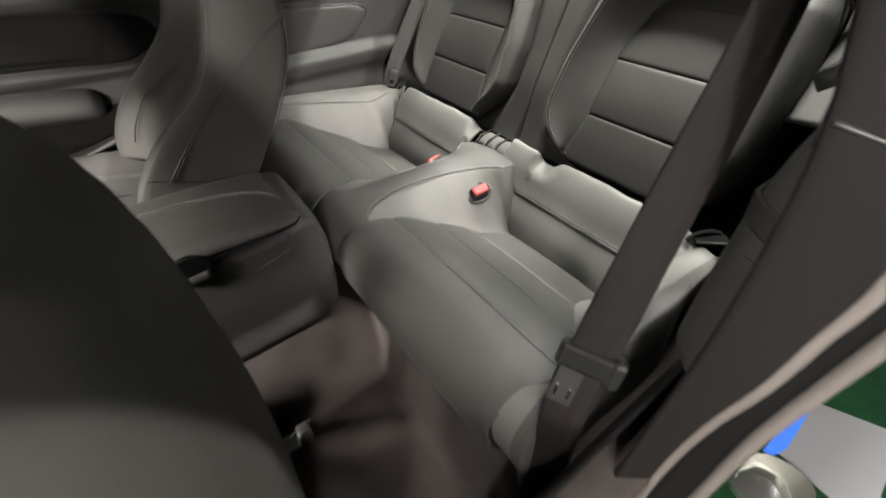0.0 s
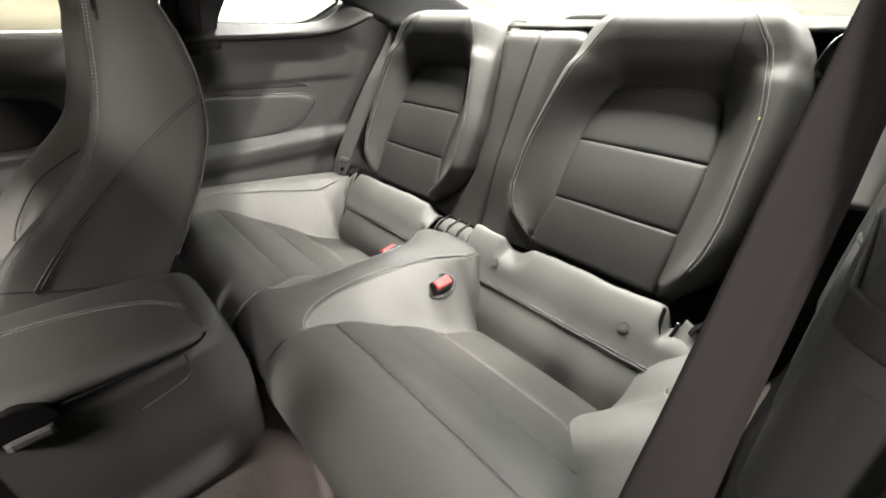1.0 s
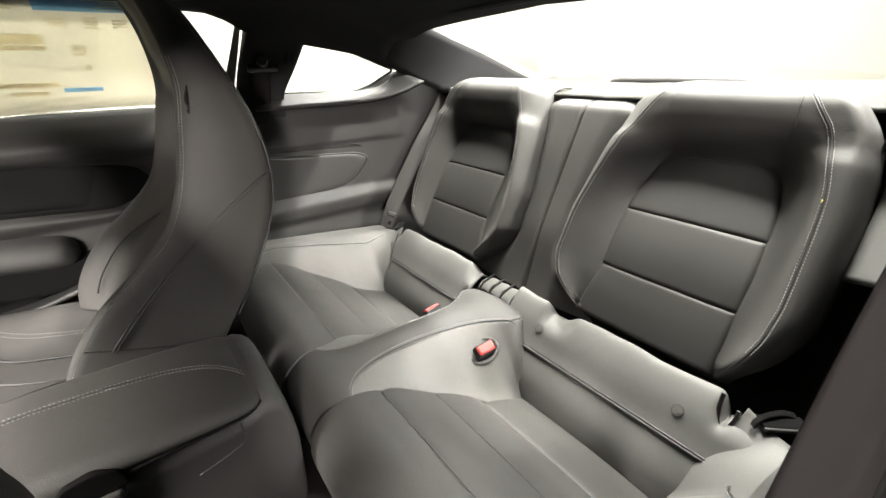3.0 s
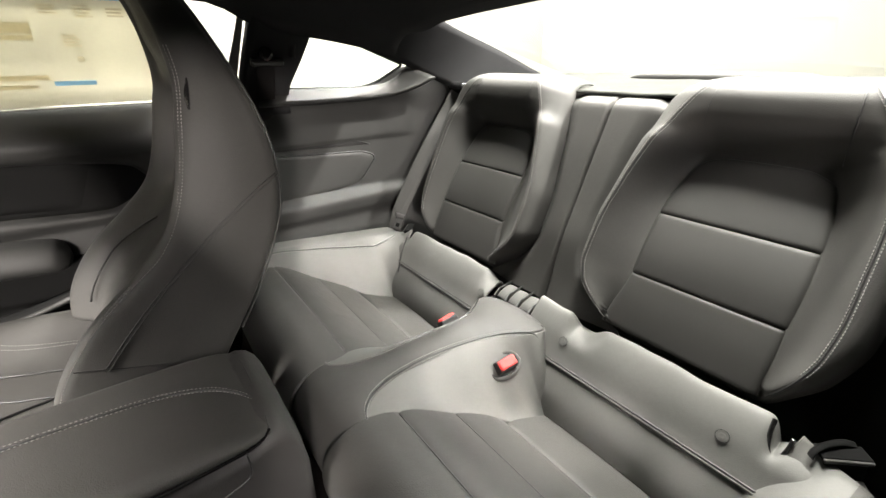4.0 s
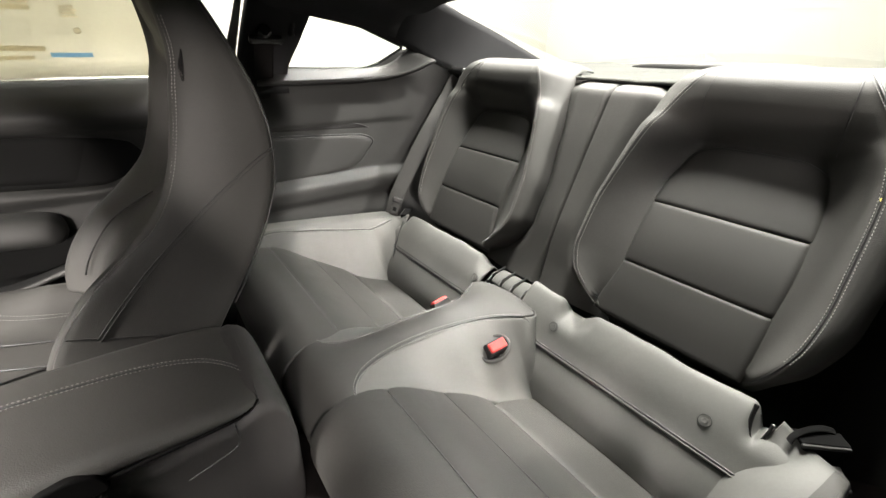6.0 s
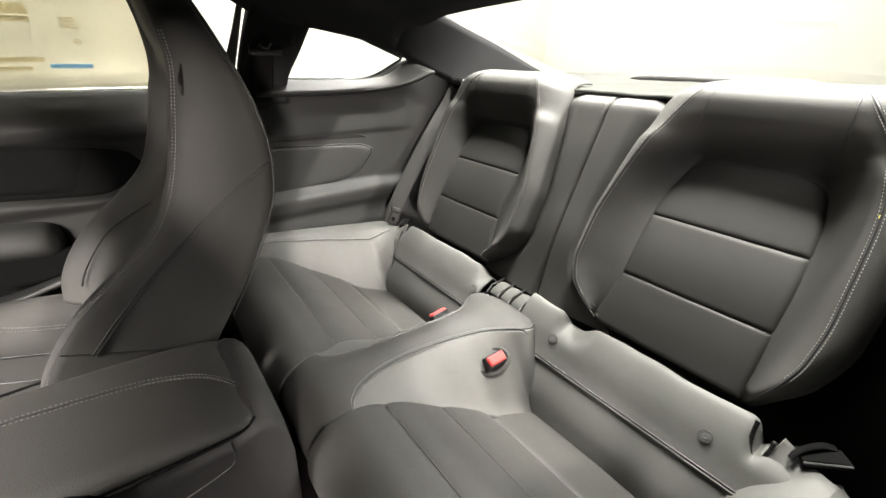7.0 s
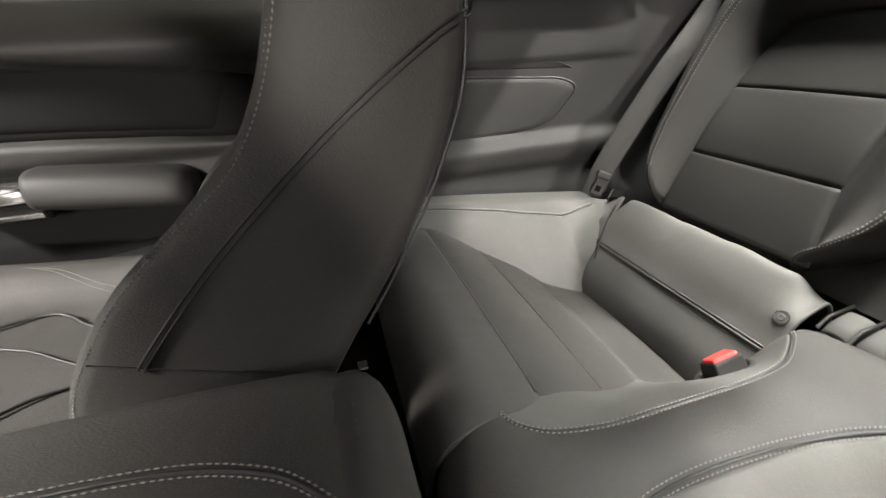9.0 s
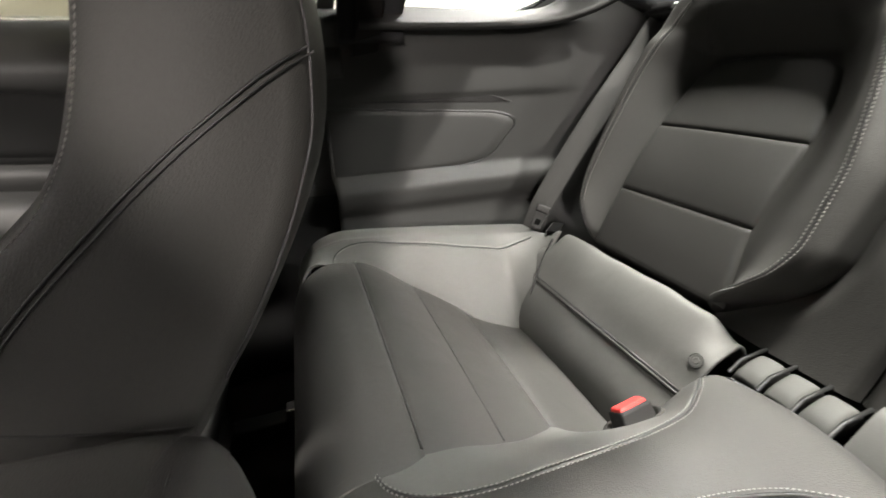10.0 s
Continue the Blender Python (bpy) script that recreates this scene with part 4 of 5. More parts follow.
def seat_back(s):
    t = thing("folding_seat", "black leather rear seat back with side bolsters and three panels", "car seat", (0.75, s * 0.28, 0.37), "rear seat backs")
    def f(u, v):
        vv = -0.030 + (V_TOP + 0.030) * v
        a = pad_in(vv) + (pad_out(vv) - pad_in(vv)) * u
        return back_point(a, vv, back_height(a, vv), s)
    sheet("bolster_cover", f, ends(110), [1 - (1 - k) ** 1.35 for k in even(120)], LEATHER, t, thick=0.004)
    crown = lambda u, p: 1 - abs(2 * u - 1) ** p
    for v0, v1, top in ((-0.008, 0.096, False), (0.096, 0.213, False), (0.213, 0.330, True)):
        def g(u, v, v0=v0, v1=v1, top=top):
            vv = v0 + (v1 - v0) * v
            a0, a1 = ins_in(vv) + 0.001, ins_out(vv) - 0.001
            if top:
                c = 0.030 * max(0.0, (v - 0.80) / 0.20) ** 2.4
                a0, a1 = a0 + c, a1 - c
            w = CENTRE(min(vv, 0.325)) - 0.002 + 0.0065 * crown(u, 40) * crown(v, 40) + 0.004 * math.sin(math.pi * u) + 0.003 * math.sin(math.pi * v)
            return back_point(a0 + (a1 - a0) * u, vv, w, s)
        sheet("insert_panel", g, ends(40), ends(26), LEATHER_FINE, t, thick=0.003)
    # panel towards the car's middle
    def mid_w(k, v):
        return 0.012 - 0.014 * (1 - sm(0.0, 0.07, k)) ** 1.5 - 0.020 * sm(0.60, 1.0, k) - 0.050 * sm(0.88, 1.0, v) ** 2 - 0.012 * sm(0.35, 0.0, v)
    def c(u, v):
        vv = -0.03 + 0.468 * v
        a1 = pad_in(vv) + 0.006
        return back_point(0.0015 + (a1 - 0.0015) * u, vv, mid_w(u, v), s)
    sheet("middle_panel", c, ends(32), ends(60), LEATHER, t, thick=0.004)
    ridge = [back_point(0.0015 + 0.97 * (pad_in(-0.03 + 0.468 * v) + 0.0045), -0.03 + 0.468 * v, mid_w(0.97, v) + 0.0015, s) for v in np.linspace(0.05, 0.97, 40)]
    tube("middle_seam", ridge, 0.0014, PIPING, t)
    rows = []
    for da in (-0.0010, 0.0055):
        rows.append([back_point(crest_in(v) + da, v, back_height(crest_in(v) + da, v) + 0.0030, s) for v in np.linspace(0.0, 0.448, 95)])
    for da in (-0.0035, 0.0035):
        rows.append([back_point(seam_out(v) + da, v, back_height(seam_out(v) + da, v) + 0.0030, s) for v in np.linspace(0.05, 0.452, 85)])
    stitching("stitching", rows, t)
    tube("outer_seam", [back_point(seam_out(v), v, back_height(seam_out(v), v) + 0.0019, s) for v in np.linspace(0.0, 0.462, 60)], 0.0016, PIPING, t)
    tube("crest_seam", [back_point(crest_in(v) + 0.002, v, back_height(crest_in(v) + 0.002, v) + 0.0016, s) for v in np.linspace(0.0, 0.455, 60)], 0.0013, PIPING, t)
    tube("head_seam", [back_point(a, v, back_height(a, v) + 0.0020, s) for a, v in cr([(0.366, 0.468), (0.374, 0.44), (0.380, 0.39), (0.379, 0.34)], 24)], 0.0014, PIPING, t)
    tube("head_seam", [back_point(a, v, back_height(a, v) + 0.0018, s) for a, v in cr([(0.203, 0.455), (0.196, 0.41), (0.193, 0.34)], 20)], 0.0010, PIPING, t)
    def b(u, v):
        vv = -0.03 + 0.43 * v
        a = 0.01 + (pad_out(vv) - 0.02) * u
        return back_point(a, vv, -0.10 + 0.02 * math.sin(math.pi * u), s)
    sheet("back_board", b, even(8), even(10), PLASTIC, t, thick=0.02)
    # side gusset closes the outer flank
    def gs(u, v):
        vv = -0.018 + (V_TOP + 0.018) * v
        a = pad_out(vv)
        w0 = back_height(a, vv)
        return back_point(a - 0.004 * u, vv, w0 + (-0.11 - w0) * u, s)
    sheet("flank", gs, even(8), even(40), LEATHER, t, thick=0.004)
    if s < 0:
        disc("paint_speck", back_point(0.4495, 0.283, back_height(0.4495, 0.283) + 0.002, s), (-0.9, 0, 0.4), 0.003, 0.0005, YELLOW, t, "tiny yellow speck")


seat_back(-1)
seat_back(1)


def hinge_cover():
    t = thing("hinge_cover", "black ribbed hinge cover between the seat backs", "hinge cover", (0.70, 0, 0.34))
    for y in (0.004, 0.038, 0.072):
        loft("rib", [[(0.678, y + d, z - 0.012), (0.690, y + d, z), (0.72, y + d, z + 0.006), (0.74, y + d, z - 0.02)] for d, z in ((-0.014, 0.340), (-0.011, 0.348), (0.011, 0.348), (0.014, 0.340))], VINYL, t, n=24, m=10)
    for y in (-0.013, 0.021, 0.055, 0.088):
        tube("gap", [(0.676, y, 0.340), (0.69, y, 0.353), (0.73, y, 0.357)], 0.0023, PIPING, t)


hinge_cover()


def buckle(s):
    t = thing("seat_belt_buckle", "black seat belt buckle with a bright red release button", "belt buckle", (0.536, s * 0.085, 0.33), "rear belt buckles")
    ax = Vector((-0.12, s * 0.55, 0.80)).normalized()
    xa = (Vector((1, 0, 0)) - ax * ax.x).normalized()
    q = Matrix((xa, ax.cross(xa), ax)).transposed().to_quaternion()
    o = Vector((0.538, s * 0.086, 0.326))
    def place(bm):
        for v in bm.verts:
            v.co = o + q @ v.co
        return bm
    def block(sx, sy, sz, cz):
        bm = bmesh.new()
        bmesh.ops.create_cube(bm, size=1)
        for v in bm.verts:
            k = 0.88 if v.co.z > 0 else 1.0
            v.co = Vector((v.co.x * sx * k, v.co.y * sy * k, v.co.z * sz + cz))
        return place(bm)
    part("body", block(0.046, 0.026, 0.036, -0.008), PLASTIC, t, bevel=0.003)
    part("release_button", block(0.039, 0.019, 0.008, 0.0095), RED, t, "bright red release button", bevel=0.0025)
    ring = [tuple(o + q @ Vector((0.033 * math.cos(k), 0.022 * math.sin(k), -0.008))) for k in np.linspace(0, 2 * math.pi, 25)]
    tube("pocket_rim", ring, 0.0045, LEATHER, t, "", 8)


buckle(-1)
buckle(1)


# ---- front seats ----
def front_seat(name, label, at, tip):
    """Built at the far side, then moved; tip: degrees by which the back leans from its upright place."""
    t = thing(name, label, "car seat", (0, 0, 0))
    F = crv((0.38, -0.092), (0.43, -0.077), (0.50, -0.030), (0.55, 0.022), (0.60, 0.083), (0.65, 0.114), (0.70, 0.132), (0.77, 0.149), (0.83, 0.160), (0.90, 0.152), (0.98, 0.125))
    R = crv((0.38, 0.120), (0.43, 0.155), (0.50, 0.200), (0.59, 0.246), (0.65, 0.265), (0.70, 0.268), (0.77, 0.258), (0.83, 0.239), (0.90, 0.212), (0.98, 0.165))
    I = crv((0.38, 0.137), (0.55, 0.133), (0.70, 0.137), (0.78, 0.15), (0.86, 0.185), (0.98, 0.225))
    O = crv((0.38, 0.548), (0.55, 0.552), (0.70, 0.545), (0.78, 0.525), (0.86, 0.49), (0.98, 0.455))
    rings = []
    for z in (0.375, 0.42, 0.47, 0.52, 0.57, 0.62, 0.67, 0.72, 0.77, 0.82, 0.87, 0.92, 0.965):
        f, r, i, o = F(z), R(z), I(z), O(z)
        mid = (i + o) / 2
        dep = 0.055 * sm(0.86, 0.74, z)
        sink = min(f + dep, r - 0.05)
        rings.append([(r - 0.012, i + 0.004, z), (r + 0.006, i + 0.05, z), (r + 0.016, mid, z), (r + 0.006, o - 0.05, z), (r - 0.012, o - 0.004, z),
                      ((f + r) / 2, o + 0.003, z), (f + 0.012, o - 0.004, z), (f, o - 0.022, z), (f + 0.012, o - 0.05, z), (sink, o - 0.105, z), (sink, mid, z), (sink, i + 0.105, z),
                      (f + 0.012, i + 0.05, z), (f, i + 0.022, z), (f + 0.012, i + 0.004, z), ((f + r) / 2, i - 0.003, z)])
    top = [(x * 0.6 + 0.4 * 0.14, 0.34 + (y - 0.34) * 0.75, 0.985) for x, y, z in rings[-1]]
    rings.append(top)
    loft("backrest", rings, LEATHER, t, "", 96, 90)
    side = lambda x, z, d: (x, I(z) - 0.0032 + 0.0075 * abs(2 * (x - F(z)) / (R(z) - F(z)) - 1) ** 2.5 - d * 0.5, z)
    seam = [side(x, z, 0.0015) for x, z in cr([(0.262, 0.688), (0.240, 0.677), (0.213, 0.660), (0.165, 0.626), (0.116, 0.586), (0.067, 0.543), (0.025, 0.501), (-0.003, 0.470), (-0.014, 0.457)], 60)]
    tube("side_seam", seam, 0.0011, PIPING, t)
    tube("side_seam", [(x + 0.0028, y - 0.0005, z - 0.0036) for x, y, z in seam], 0.0008, PIPING, t)
    base = [side(x, z, 0.0015) for x, z in cr([(-0.045, 0.468), (-0.02, 0.461), (0.05, 0.437), (0.13, 0.410)], 30)]
    tube("side_seam", base, 0.0007, PIPING, t)
    back = [(R(z) - 0.006, I(z) + 0.003, z) for z in np.linspace(0.45, 0.90, 50)]
    tube("back_seam", back, 0.0014, PIPING, t)
    rows = []
    for d in (0.0055, 0.0095):
        rows.append([(F(z) + d * 0.75, I(z) + 0.0175 - d * 1.3, z) for z in np.linspace(0.40, 0.86, 110)])
    stitching("edge_stitching", rows, t)
    # seam round the far side bolster
    tube("bolster_seam", [(F(z) + d, O(z) - e, z) for z, d, e in cr([(0.57, 0.052, 0.115), (0.55, 0.044, 0.098), (0.52, 0.034, 0.085), (0.47, 0.033, 0.083), (0.42, 0.034, 0.084)], 30)], 0.002, PIPING, t)
    loft("harness_slot", [[(F(z) + 0.016, I(z) - 0.002, z), (F(z) + 0.016 - w, I(z) + 0.003, z), (F(z) + 0.014 - w, I(z) + 0.010, z), (F(z) + 0.02, I(z) + 0.010, z)] for z, w in ((0.782, 0.0005), (0.79, 0.002), (0.80, 0.003), (0.812, 0.002), (0.82, 0.0005))], GLOSS, t, "dark slit beside the head restraint", 16, 12)
    lean = Matrix.Translation((0.10, 0, 0.38)) @ Matrix.Rotation(radians(tip), 4, "Y") @ Matrix.Translation((-0.10, 0, -0.38))
    for ob in list(t.children):
        ob.matrix_basis = lean
    # cushion
    crings = []
    for x, k, h in ((0.06, 0.8, 0.27), (0.0, 1.0, 0.310), (-0.1, 1.0, 0.335), (-0.25, 1.0, 0.35), (-0.40, 1.0, 0.365), (-0.50, 0.96, 0.355), (-0.55, 0.85, 0.31)):
        i, o = 0.345 - 0.22 * k, 0.345 + 0.22 * k
        crings.append([(x, i, 0.17), (x, i - 0.01, h - 0.06), (x, i + 0.01, h + 0.035), (x, i + 0.05, h + 0.045), (x, i + 0.10, h + 0.005), (x, 0.345, h), (x, o - 0.10, h + 0.005), (x, o - 0.05, h + 0.045),
                       (x, o - 0.01, h + 0.035), (x, o + 0.01, h - 0.06), (x, o, 0.17)])
    loft("cushion", crings, LEATHER, t, "", 72, 40)
    rise = crv((-0.50, 0.355), (-0.40, 0.365), (-0.25, 0.35), (-0.1, 0.335), (0.0, 0.31))
    across = crv((0.115, -0.06), (0.135, 0.035), (0.175, 0.045), (0.225, 0.005), (0.345, 0.0), (0.465, 0.005), (0.515, 0.045), (0.555, 0.035), (0.575, -0.06))
    lay = lambda pts, d=0.002: [(x, y, rise(x) + across(y) + d) for x, y in pts]
    for side in (-1, 1):
        bow = cr([(-0.48, 0.205), (-0.33, 0.195), (-0.193, 0.140), (-0.04, 0.118)], 40)
        stitching("cushion_stitching", [lay([(x, 0.345 + side * (y + d)) for x, y in bow], 0.003) for d in (-0.003, 0.003)], t)
        arch = cr([(-0.40, 0.03), (-0.33, 0.07), (-0.285, 0.098), (-0.253, 0.108), (-0.225, 0.096), (-0.18, 0.062), (-0.06, 0.03)], 50)
        tube("insert_seam", lay([(x, 0.345 + side * y) for x, y in arch]), 0.0022, PIPING, t)
    tube("insert_seam", lay(cr([(-0.30, 0.39), (-0.241, 0.371), (-0.164, 0.324), (-0.05, 0.29)], 30)), 0.0018, PIPING, t)
    # base and rails
    box("base", (-0.42, 0.17, 0.06), (0.05, 0.52, 0.21), PLASTIC, t, "", 0.02)
    for y in (0.165, 0.525):
        box("rail", (-0.45, y - 0.018, 0.012), (0.14, y + 0.018, 0.055), STEEL, t, "dull steel seat rail", 0.004)
    box("recliner_cover", (-0.02, 0.108, 0.24), (0.12, 0.135, 0.38), PLASTIC, t, "black plastic hinge cover", 0.012)
    box("rail_end", (0.14, 0.51, 0.05), (0.165, 0.54, 0.075), CHROME, t, "", 0.004)
    t.location = at
    return t


front_seat("front_car_seat", "black leather front sports seat with pale edge stitching, upright", (0, 0, 0), 0)
front_seat("front_car_seat", "black leather front sports seat tipped forward beside the open door", (-0.155, -0.74, 0), -36)


# ---- centre console ----
def console():
    t = thing("centre_console", "black centre console with a padded stitched armrest lid", "console", (0, 0, 0.1))
    rings = []
    for x, w, zt in ((0.178, 0.045, 0.285), (0.177, 0.066, 0.325), (0.175, 0.080, 0.366), (0.170, 0.088, 0.402), (0.162, 0.094, 0.428), (0.150, 0.0975, 0.4415), (0.132, 0.100, 0.4445), (0.10, 0.100, 0.434), (0.0, 0.101, 0.430), (-0.25, 0.10, 0.428), (-0.5, 0.10, 0.42)):
        lo = 0.19
        rings.append([(x, -w, zt - 0.012), (x - 0.004, -w * 1.03, zt - 0.10), (x - 0.018, -w * 1.0, zt - 0.17), (x - 0.03, -w * 0.9, lo), (x - 0.03, w * 0.9, lo), (x - 0.018, w, zt - 0.17), (x - 0.004, w * 1.03, zt - 0.10), (x, w, zt - 0.012), (x, w * 0.6, zt + 0.003), (x, -w * 0.6, zt + 0.003)])
    loft("body", rings, CONSOLE, t, "", 72, 60)
    top = crv((-0.195, 0.440), (-0.18, 0.454), (-0.15, 0.463), (-0.10, 0.467), (0.0, 0.464), (0.06, 0.459), (0.10, 0.454), (0.130, 0.447), (0.140, 0.443))
    half = crv((-0.195, 0.080), (-0.175, 0.095), (-0.1, 0.100), (0.05, 0.101), (0.10, 0.100), (0.125, 0.096), (0.140, 0.088))
    lr = []
    for x in (0.138, 0.134, 0.120, 0.10, 0.06, 0.0, -0.10, -0.15, -0.18, -0.194):
        w, h = half(x), top(x)
        z = min(0.437, h - 0.012)
        lr.append([(x, -w, z), (x, -w * 1.03, z + (h - z) * 0.35), (x, -w * 0.96, z + (h - z) * 0.72), (x, -w * 0.78, h - 0.001), (x, 0, h + 0.001), (x, w * 0.6, h - 0.003), (x, w * 0.93, z + (h - z) * 0.7), (x, w * 1.02, z + (h - z) * 0.3), (x, w, z), (x, 0, z - 0.004)])
    lid = loft("lid", lr, LEATHER, t, "padded leather armrest lid", 64, 60)
    run = crv((-0.19, 0.034), (-0.01, 0.026), (0.04, 0.022), (0.09, 0.008), (0.12, -0.014), (0.137, -0.036))
    line = [(x, run(x), top(x) + 0.0008) for x in np.linspace(-0.185, 0.137, 70)]
    tube("lid_seam", line, 0.0015, PIPING, lid)
    stitching("lid_stitching", [[(x, y + d, z + 0.0006) for x, y, z in line] for d in (-0.0040, 0.0040)], lid)
    tube("lid_gap", cr([(-0.19, -0.1015, 0.437), (0.0, -0.1045, 0.437), (0.10, -0.103, 0.437), (0.126, -0.098, 0.438), (0.137, -0.088, 0.440)], 50), 0.0018, BLACK, t)
    tube("lid_crease", cr([(0.137, -0.088, 0.4415), (0.1395, -0.06, 0.4465), (0.1400, 0.0, 0.4485), (0.1395, 0.05, 0.447), (0.136, 0.088, 0.4415)], 30), 0.0010, PIPING, t)
    # black block stands for the shade inside the latch recess
    prism("latch", rounded([(-0.078, 0.419), (-0.008, 0.426), (-0.012, 0.446), (-0.034, 0.456), (-0.064, 0.452)], 0.008, 5), "y", -0.1085, -0.094, BLACK, t, "black block standing for the shaded latch recess under the lid")
    box("latch_tab", (-0.058, -0.1105, 0.406), (-0.016, -0.096, 0.424), LEATHER, t, "", 0.006)
    tube("panel_gap", cr([(0.107, -0.103, 0.434), (0.107, -0.1042, 0.406), (0.095, -0.1046, 0.396), (0.05, -0.105, 0.384)], 20), 0.0009, PIPING, t)

    tube("cup_rim", [(-0.214 + 0.045 * math.cos(k), 0.080 + 0.045 * math.sin(k), 0.434) for k in np.linspace(0, 2 * math.pi, 40)], 0.004, CHROME, t, "bright chrome cup holder rim", 8)
    disc("cup_well", (-0.214, 0.080, 0.433), (0, 0, 1), 0.042, 0.001, BLACK, t)


console()


# ---- belts ----
def front_belt(s):
    t = thing("front_seat_belt", "black front seat belt hanging from the pillar guide", "seat belt", (0.42, s * 0.58, 0.8), "front belts")
    g = (0.432, s * 0.575, 0.828) if s < 0 else (0.402, 0.598, 0.838)
    if s < 0:
        path = cr([(0.398, -0.568, 0.92), (0.362, -0.569, 0.80), (0.331, -0.570, 0.70), (0.300, -0.571, 0.60), (0.270, -0.572, 0.50), (0.240, -0.575, 0.40), (0.195, -0.60, 0.04)], 70)
        lay = [crv((0.04, v5), (0.5, v5), (0.6, v6), (0.7, v7), (0.8, v8), (0.92, v9)) for v5, v6, v7, v8, v9 in ((0.45, 0.62, 0.68, 0.80, 0.95), (-0.88, -0.78, -0.72, -0.52, -0.10), (-0.14, -0.19, -0.21, -0.24, -0.29))]
        wide = [[f(q[2]) for f in lay] for q in path]
        broad = crv((0.04, 0.047), (0.5, 0.048), (0.6, 0.046), (0.7, 0.043), (0.8, 0.040), (0.92, 0.038))
        ribbon("webbing", path, wide, [broad(q[2]) for q in path], 0.0014, WEBBING, t, "woven brown-black webbing with soft folds", 0.0022)
        # parked tongue
        c, ax = Vector((0.262, -0.573, 0.478)), Vector((0.29, 0.02, 0.957)).normalized()
        xa = Vector((0.45, -0.88, -0.14))
        xa = (xa - ax * xa.dot(ax)).normalized()
        ya = ax.cross(xa).normalized()
        def put(bm):
            for v in bm.verts:
                v.co = c + xa * v.co.x + ya * v.co.y + ax * v.co.z
            return bm
        def cube(sx, sy, sz, cx=0, cy=0, cz=0):
            bm = bmesh.new()
            bmesh.ops.create_cube(bm, size=1)
            for v in bm.verts:
                v.co = Vector((v.co.x * sx + cx, v.co.y * sy + cy, v.co.z * sz + cz))
            return put(bm)
        tg = part("tongue", cube(0.066, 0.013, 0.030), GLOSS, t, "glossy black belt tongue", bevel=0.005)
        part("tongue_bar", cube(0.058, 0.004, 0.006, 0, 0.008, 0.010), GLOSS, tg, bevel=0.0015)
        part("tongue_plate", cube(0.026, 0.0025, 0.05, -0.012, -0.004, -0.038), PLASTIC, tg, "black coated latch plate", bevel=0.001)
        # two chrome bars stand for the glints at the plate's slots
        for cx in (-0.019, -0.005):
            part("slot_glint", cube(0.004, 0.0050, 0.015, cx, -0.004, -0.046), CHROME, tg, "bright metal bar standing for a glint on the plate", bevel=0.0012)
        part("tongue_end", cube(0.016, 0.018, 0.036, 0.027, 0.001, -0.001), GLOSS, tg, bevel=0.006)
    else:
        ribbon("webbing", cr([(0.402, 0.600, 0.842), (0.396, 0.604, 0.81), (0.390, 0.608, 0.77), (0.386, 0.618, 0.735), (0.383, 0.66, 0.70)], 30), (1, 0.1, 0.1), 0.047, 0.0014, WEBBING, t, "flat woven black webbing")
    loft("guide", [[(g[0] + d, g[1] + s * 0.012, g[2] - k), (g[0] + d, g[1] - s * 0.008, g[2] - k), (g[0] + d, g[1] - s * 0.010, g[2] + k), (g[0] + d, g[1] + s * 0.012, g[2] + k)] for d, k in ((-0.038, 0.004), (-0.034, 0.009), (0.0, 0.008), (0.034, 0.009), (0.038, 0.004))], GLOSS, t, "glossy black belt guide", 20, 16)
    disc("bolt_cover", (g[0], g[1] - s * 0.004, g[2] + 0.018), (0, -s, 0.1), 0.016, 0.008, GLOSS, t, "round black bolt cover")
    hk = thing("coat_hook", "small black coat hook on the pillar", "coat hook", (0.467, s * 0.6, 0.866), "coat hooks")
    loft("hook", [[(0.460 + dx, s * 0.625, z), (0.460 + dx, s * 0.598, z - 0.004), (0.474 + dx, s * 0.598, z - 0.004), (0.474 + dx, s * 0.625, z)] for dx, z in ((0, 0.852), (-0.001, 0.860), (0.002, 0.872), (0.004, 0.880))], PLASTIC, hk, n=20, m=12)


front_belt(1)
front_belt(-1)


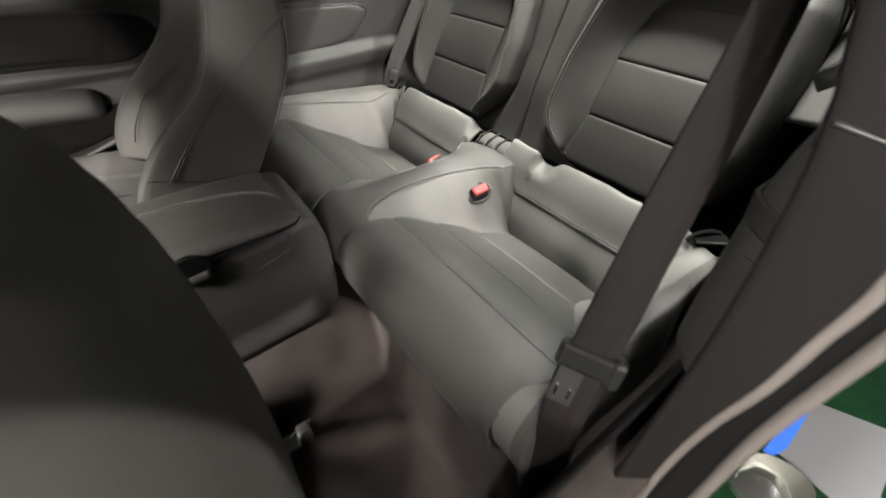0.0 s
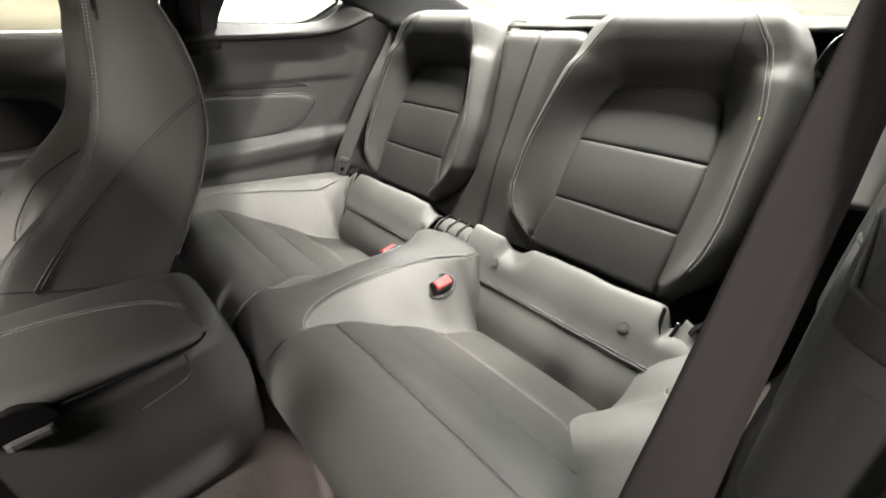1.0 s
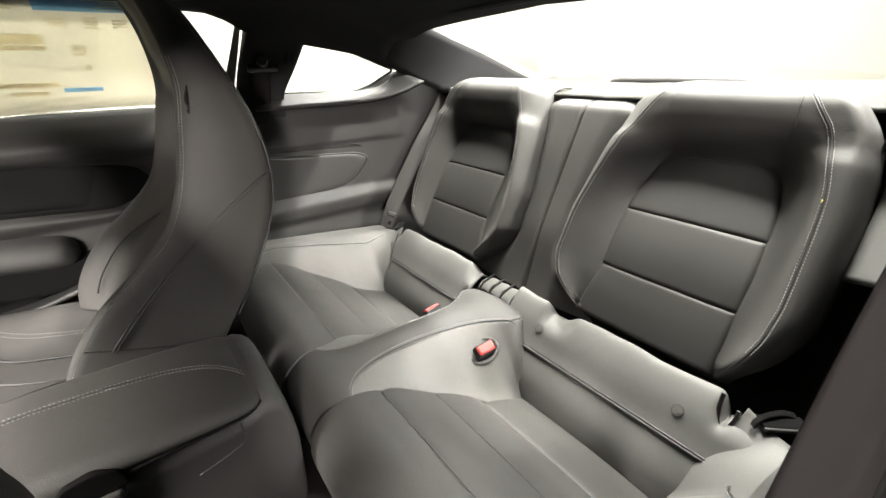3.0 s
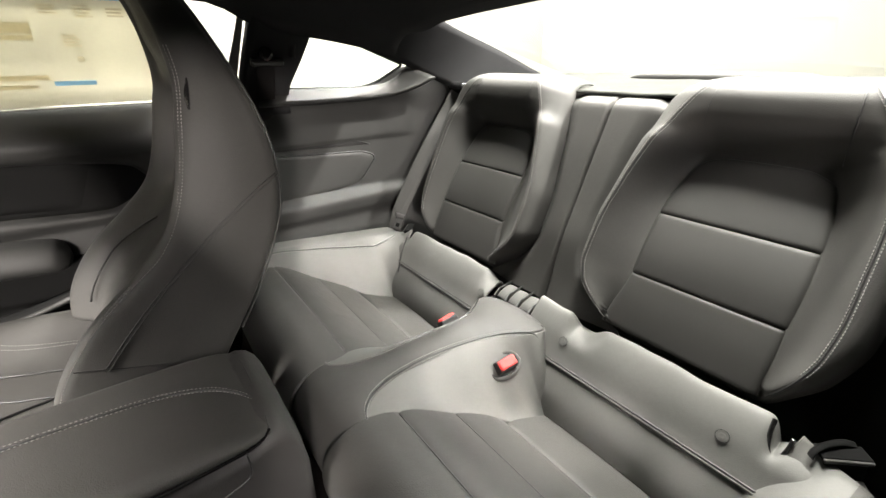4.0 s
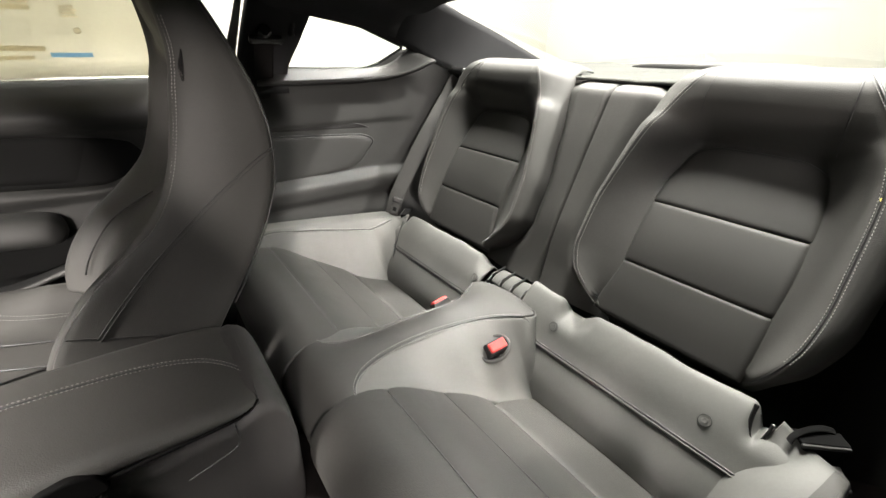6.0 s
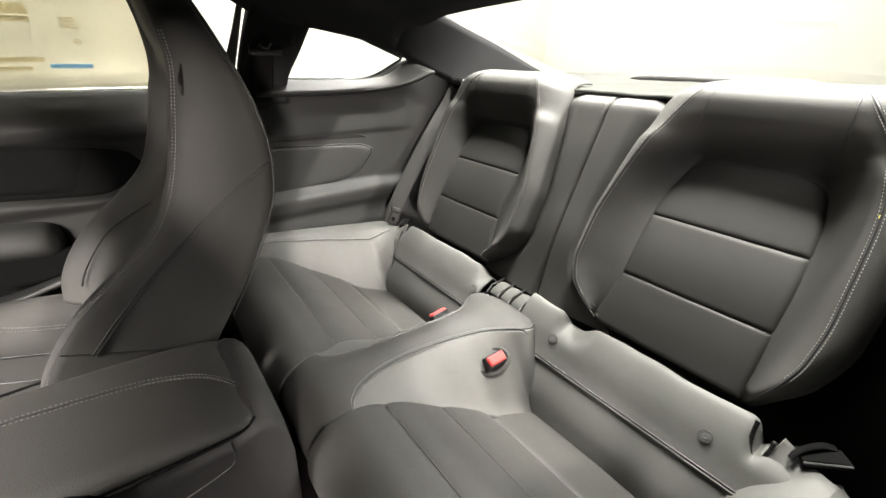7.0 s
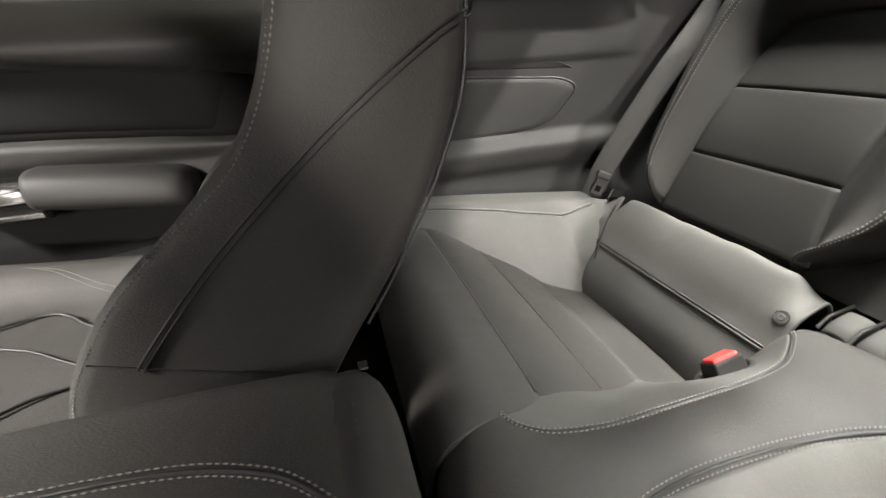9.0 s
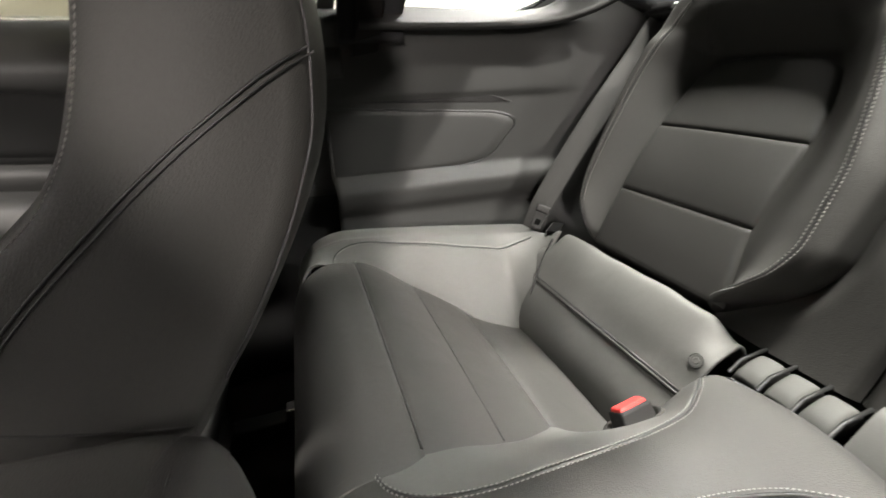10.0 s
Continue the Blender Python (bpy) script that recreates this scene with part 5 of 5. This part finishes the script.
def rear_belt(s):
    t = thing("rear_seat_belt", "black rear seat belt lying beside the seat back", "seat belt", (0.85, s * 0.55, 0.6), "rear belts")
    if s < 0:
        path = cr([(0.985, -0.53, 0.765), (0.968, -0.525, 0.745), (0.960, -0.512, 0.70), (0.945, -0.505, 0.62)], 30)
    else:
        path = cr([(0.965, s * 0.535, 0.752), (0.935, s * 0.540, 0.745), (0.900, s * 0.548, 0.690), (0.83, s * 0.556, 0.59), (0.765, s * 0.560, 0.49), (0.712, s * 0.562, 0.40), (0.690, s * 0.565, 0.33)], 50)
    ribbon("webbing", path, (0.62, s * -0.61, -0.41), 0.046, 0.0014, LIT_WEBBING, t, "flat woven black webbing", 0.0012)
    loft("shoulder_guide", [[(0.93, s * (0.535 + d), 0.755 - k), (0.915, s * (0.535 + d), 0.762), (0.93, s * (0.535 + d), 0.765 + k), (0.965, s * (0.535 + d), 0.757)] for d, k in ((-0.034, 0.002), (-0.028, 0.010), (0.028, 0.010), (0.034, 0.002))], GLOSS, t, "glossy black shoulder guide", 20, 14)
    if s < 0:
        ribbon("belt_curl", cr([(0.965, -0.530, 0.748), (0.945, -0.508, 0.752), (0.925, -0.490, 0.756), (0.905, -0.482, 0.742), (0.898, -0.478, 0.715), (0.905, -0.495, 0.700)], 30), (0.75, -0.1, -0.5), 0.022, 0.003, GLOSS, t, "black curled strap end", 0.001)
    if s > 0:
        c, ax = Vector((0.694, 0.545, 0.372)), Vector((0.42, 0.0, 0.91)).normalized()
        xa = Vector((0.62, -0.61, -0.41))
        xa = (xa - ax * xa.dot(ax)).normalized()
        ya = ax.cross(xa)

        def piece(sx, sy, sz, cz, cy=0.0):
            bm = bmesh.new()
            bmesh.ops.create_cube(bm, size=1)
            for v in bm.verts:
                v.co = c + xa * v.co.x * sx + ya * (v.co.y * sy + cy) + ax * (v.co.z * sz + cz)
            return bm
        tg = part("tongue", piece(0.030, 0.012, 0.016, 0.030), CONSOLE, t, "grey plastic belt tongue", bevel=0.004)
        part("tongue_plate", piece(0.022, 0.0028, 0.036, 0.006), TRIM, tg, "dark coated latch plate", bevel=0.001)
        part("plate_slot", piece(0.011, 0.0045, 0.012, 0.001), BLACK, tg, bevel=0.0005)
    # folded anchor buckle beside the seat
    a = thing("belt_anchor", "black folded belt anchor buckle in the seat corner", "belt anchor", (0.71, s * 0.52, 0.33), "belt anchors")
    along, deep = Vector((0.72, s * 0.69, 0.0)).normalized(), Vector((0.69, s * -0.72, 0.0)).normalized()

    def slab(name, at, w, d, h, mat, label="", tilt=0.0, bevel=0.0015, parent=None):
        bm = bmesh.new()
        bmesh.ops.create_cube(bm, size=1)
        up = Vector((0, 0, 1))
        dd, uu = deep * math.cos(tilt) + up * math.sin(tilt), up * math.cos(tilt) - deep * math.sin(tilt)
        for v in bm.verts:
            v.co = Vector(at) + along * v.co.x * w + dd * v.co.y * d + uu * v.co.z * h
        return part(name, bm, mat, parent or a, label, bevel=bevel)
    mid = Vector((0.714, s * 0.507, 0.0))
    slab("top_plate", mid + Vector((0, 0, 0.370)), 0.058, 0.022, 0.005, BLACK, "black top plate", 0.05)
    slab("plate_lip", mid - deep * 0.012 + Vector((0, 0, 0.3675)), 0.058, 0.004, 0.006, TRIM, "grey front lip", 0.05)
    slab("housing", mid - deep * 0.004 + Vector((0, 0, 0.342)), 0.050, 0.018, 0.050, BLACK, "black housing", 0.0, 0.003)
    slab("lower_plate", mid - deep * 0.026 + Vector((0, 0, 0.334)), 0.050, 0.026, 0.005, STEEL, "grey lower plate", 0.35)
    slab("lower_lip", mid - deep * 0.040 + Vector((0, 0, 0.327)), 0.050, 0.004, 0.008, GLOSS, "", 0.35)
    if s < 0:
        over = [mid + along * k - deep * d + Vector((0, 0, z)) for k, d, z in ((-0.040, 0.006, 0.366), (-0.034, 0.002, 0.373), (-0.018, -0.004, 0.378), (0.004, -0.010, 0.378), (0.022, -0.012, 0.373))]
        ribbon("strap_curl", cr([tuple(p) for p in over], 20), tuple(deep), 0.010, 0.003, BLACK, a, "black curled end of the strap", 0.001)
    hang = [mid - deep * d + Vector((0, 0, z)) for d, z in ((0.040, 0.322), (0.046, 0.308), (0.044, 0.285), (0.034, 0.255), (0.024, 0.225))]
    ribbon("strap", cr([tuple(p) for p in hang], 16), tuple(along), 0.047, 0.0025, GLOSS, a, "black sheathing folded under the plate", 0.003)
    if s > 0:
        return
    ho = thing("trim_hook", "small black U hook in the end of the seat skirt", "hook", (0.69, s * 0.452, 0.36))
    ribbon("loop", cr([(0.6915, s * 0.4385, 0.386), (0.684, s * 0.440, 0.366), (0.677, s * 0.4445, 0.347), (0.6745, s * 0.452, 0.339), (0.677, s * 0.4595, 0.344), (0.684, s * 0.463, 0.360), (0.689, s * 0.4635, 0.372)], 30), (-0.83, 0.0, 0.56), 0.006, 0.0055, GLOSS, ho)


rear_belt(1)
rear_belt(-1)


def rail_ends():
    t = thing("rail_brackets", "bright metal seat rail ends on the carpet", "seat rail", (0, -0.16, 0.03))
    tube("bracket", cr([(-0.032, -0.116, 0.052), (-0.018, -0.116, 0.062), (-0.008, -0.116, 0.058)], 10), 0.004, CHROME, t)
    tube("bracket", cr([(-0.031, -0.205, 0.050), (-0.005, -0.202, 0.064), (0.017, -0.196, 0.060)], 12), 0.004, CHROME, t)
    box("base", (-0.06, -0.213, 0.0), (-0.012, -0.10, 0.046), BLACK, t)


rail_ends()


# ---- outside the open door ----
def floor_papers():
    t = thing("taped_sheet", "white sheet, greyed for shade, taped down on the green carpet", "sheet", (1.2, -0.9, -0.36))
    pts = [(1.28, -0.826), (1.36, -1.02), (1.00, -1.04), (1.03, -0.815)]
    prism("sheet", pts, "z", -0.3590, -0.3565, SHADED_WHITE, t, bevel=0)
    prism("tape", [(1.00, -0.800), (1.27, -0.812), (1.275, -0.832), (1.06, -0.838), (1.00, -0.822)], "z", -0.3562, -0.3550, TAPE, t, "bright blue masking tape", bevel=0)
    b = thing("clear_tray", "crumpled clear plastic tray on the carpet", "plastic tray", (0.95, -0.86, -0.36))
    loft("tray", [[(0.83, -0.78, z), (0.97, -0.80, z), (0.98, -0.92, z), (0.80, -0.93, z)] for z in (-0.357, -0.345, -0.325)], CLEAR, b, n=24, m=6)


floor_papers()
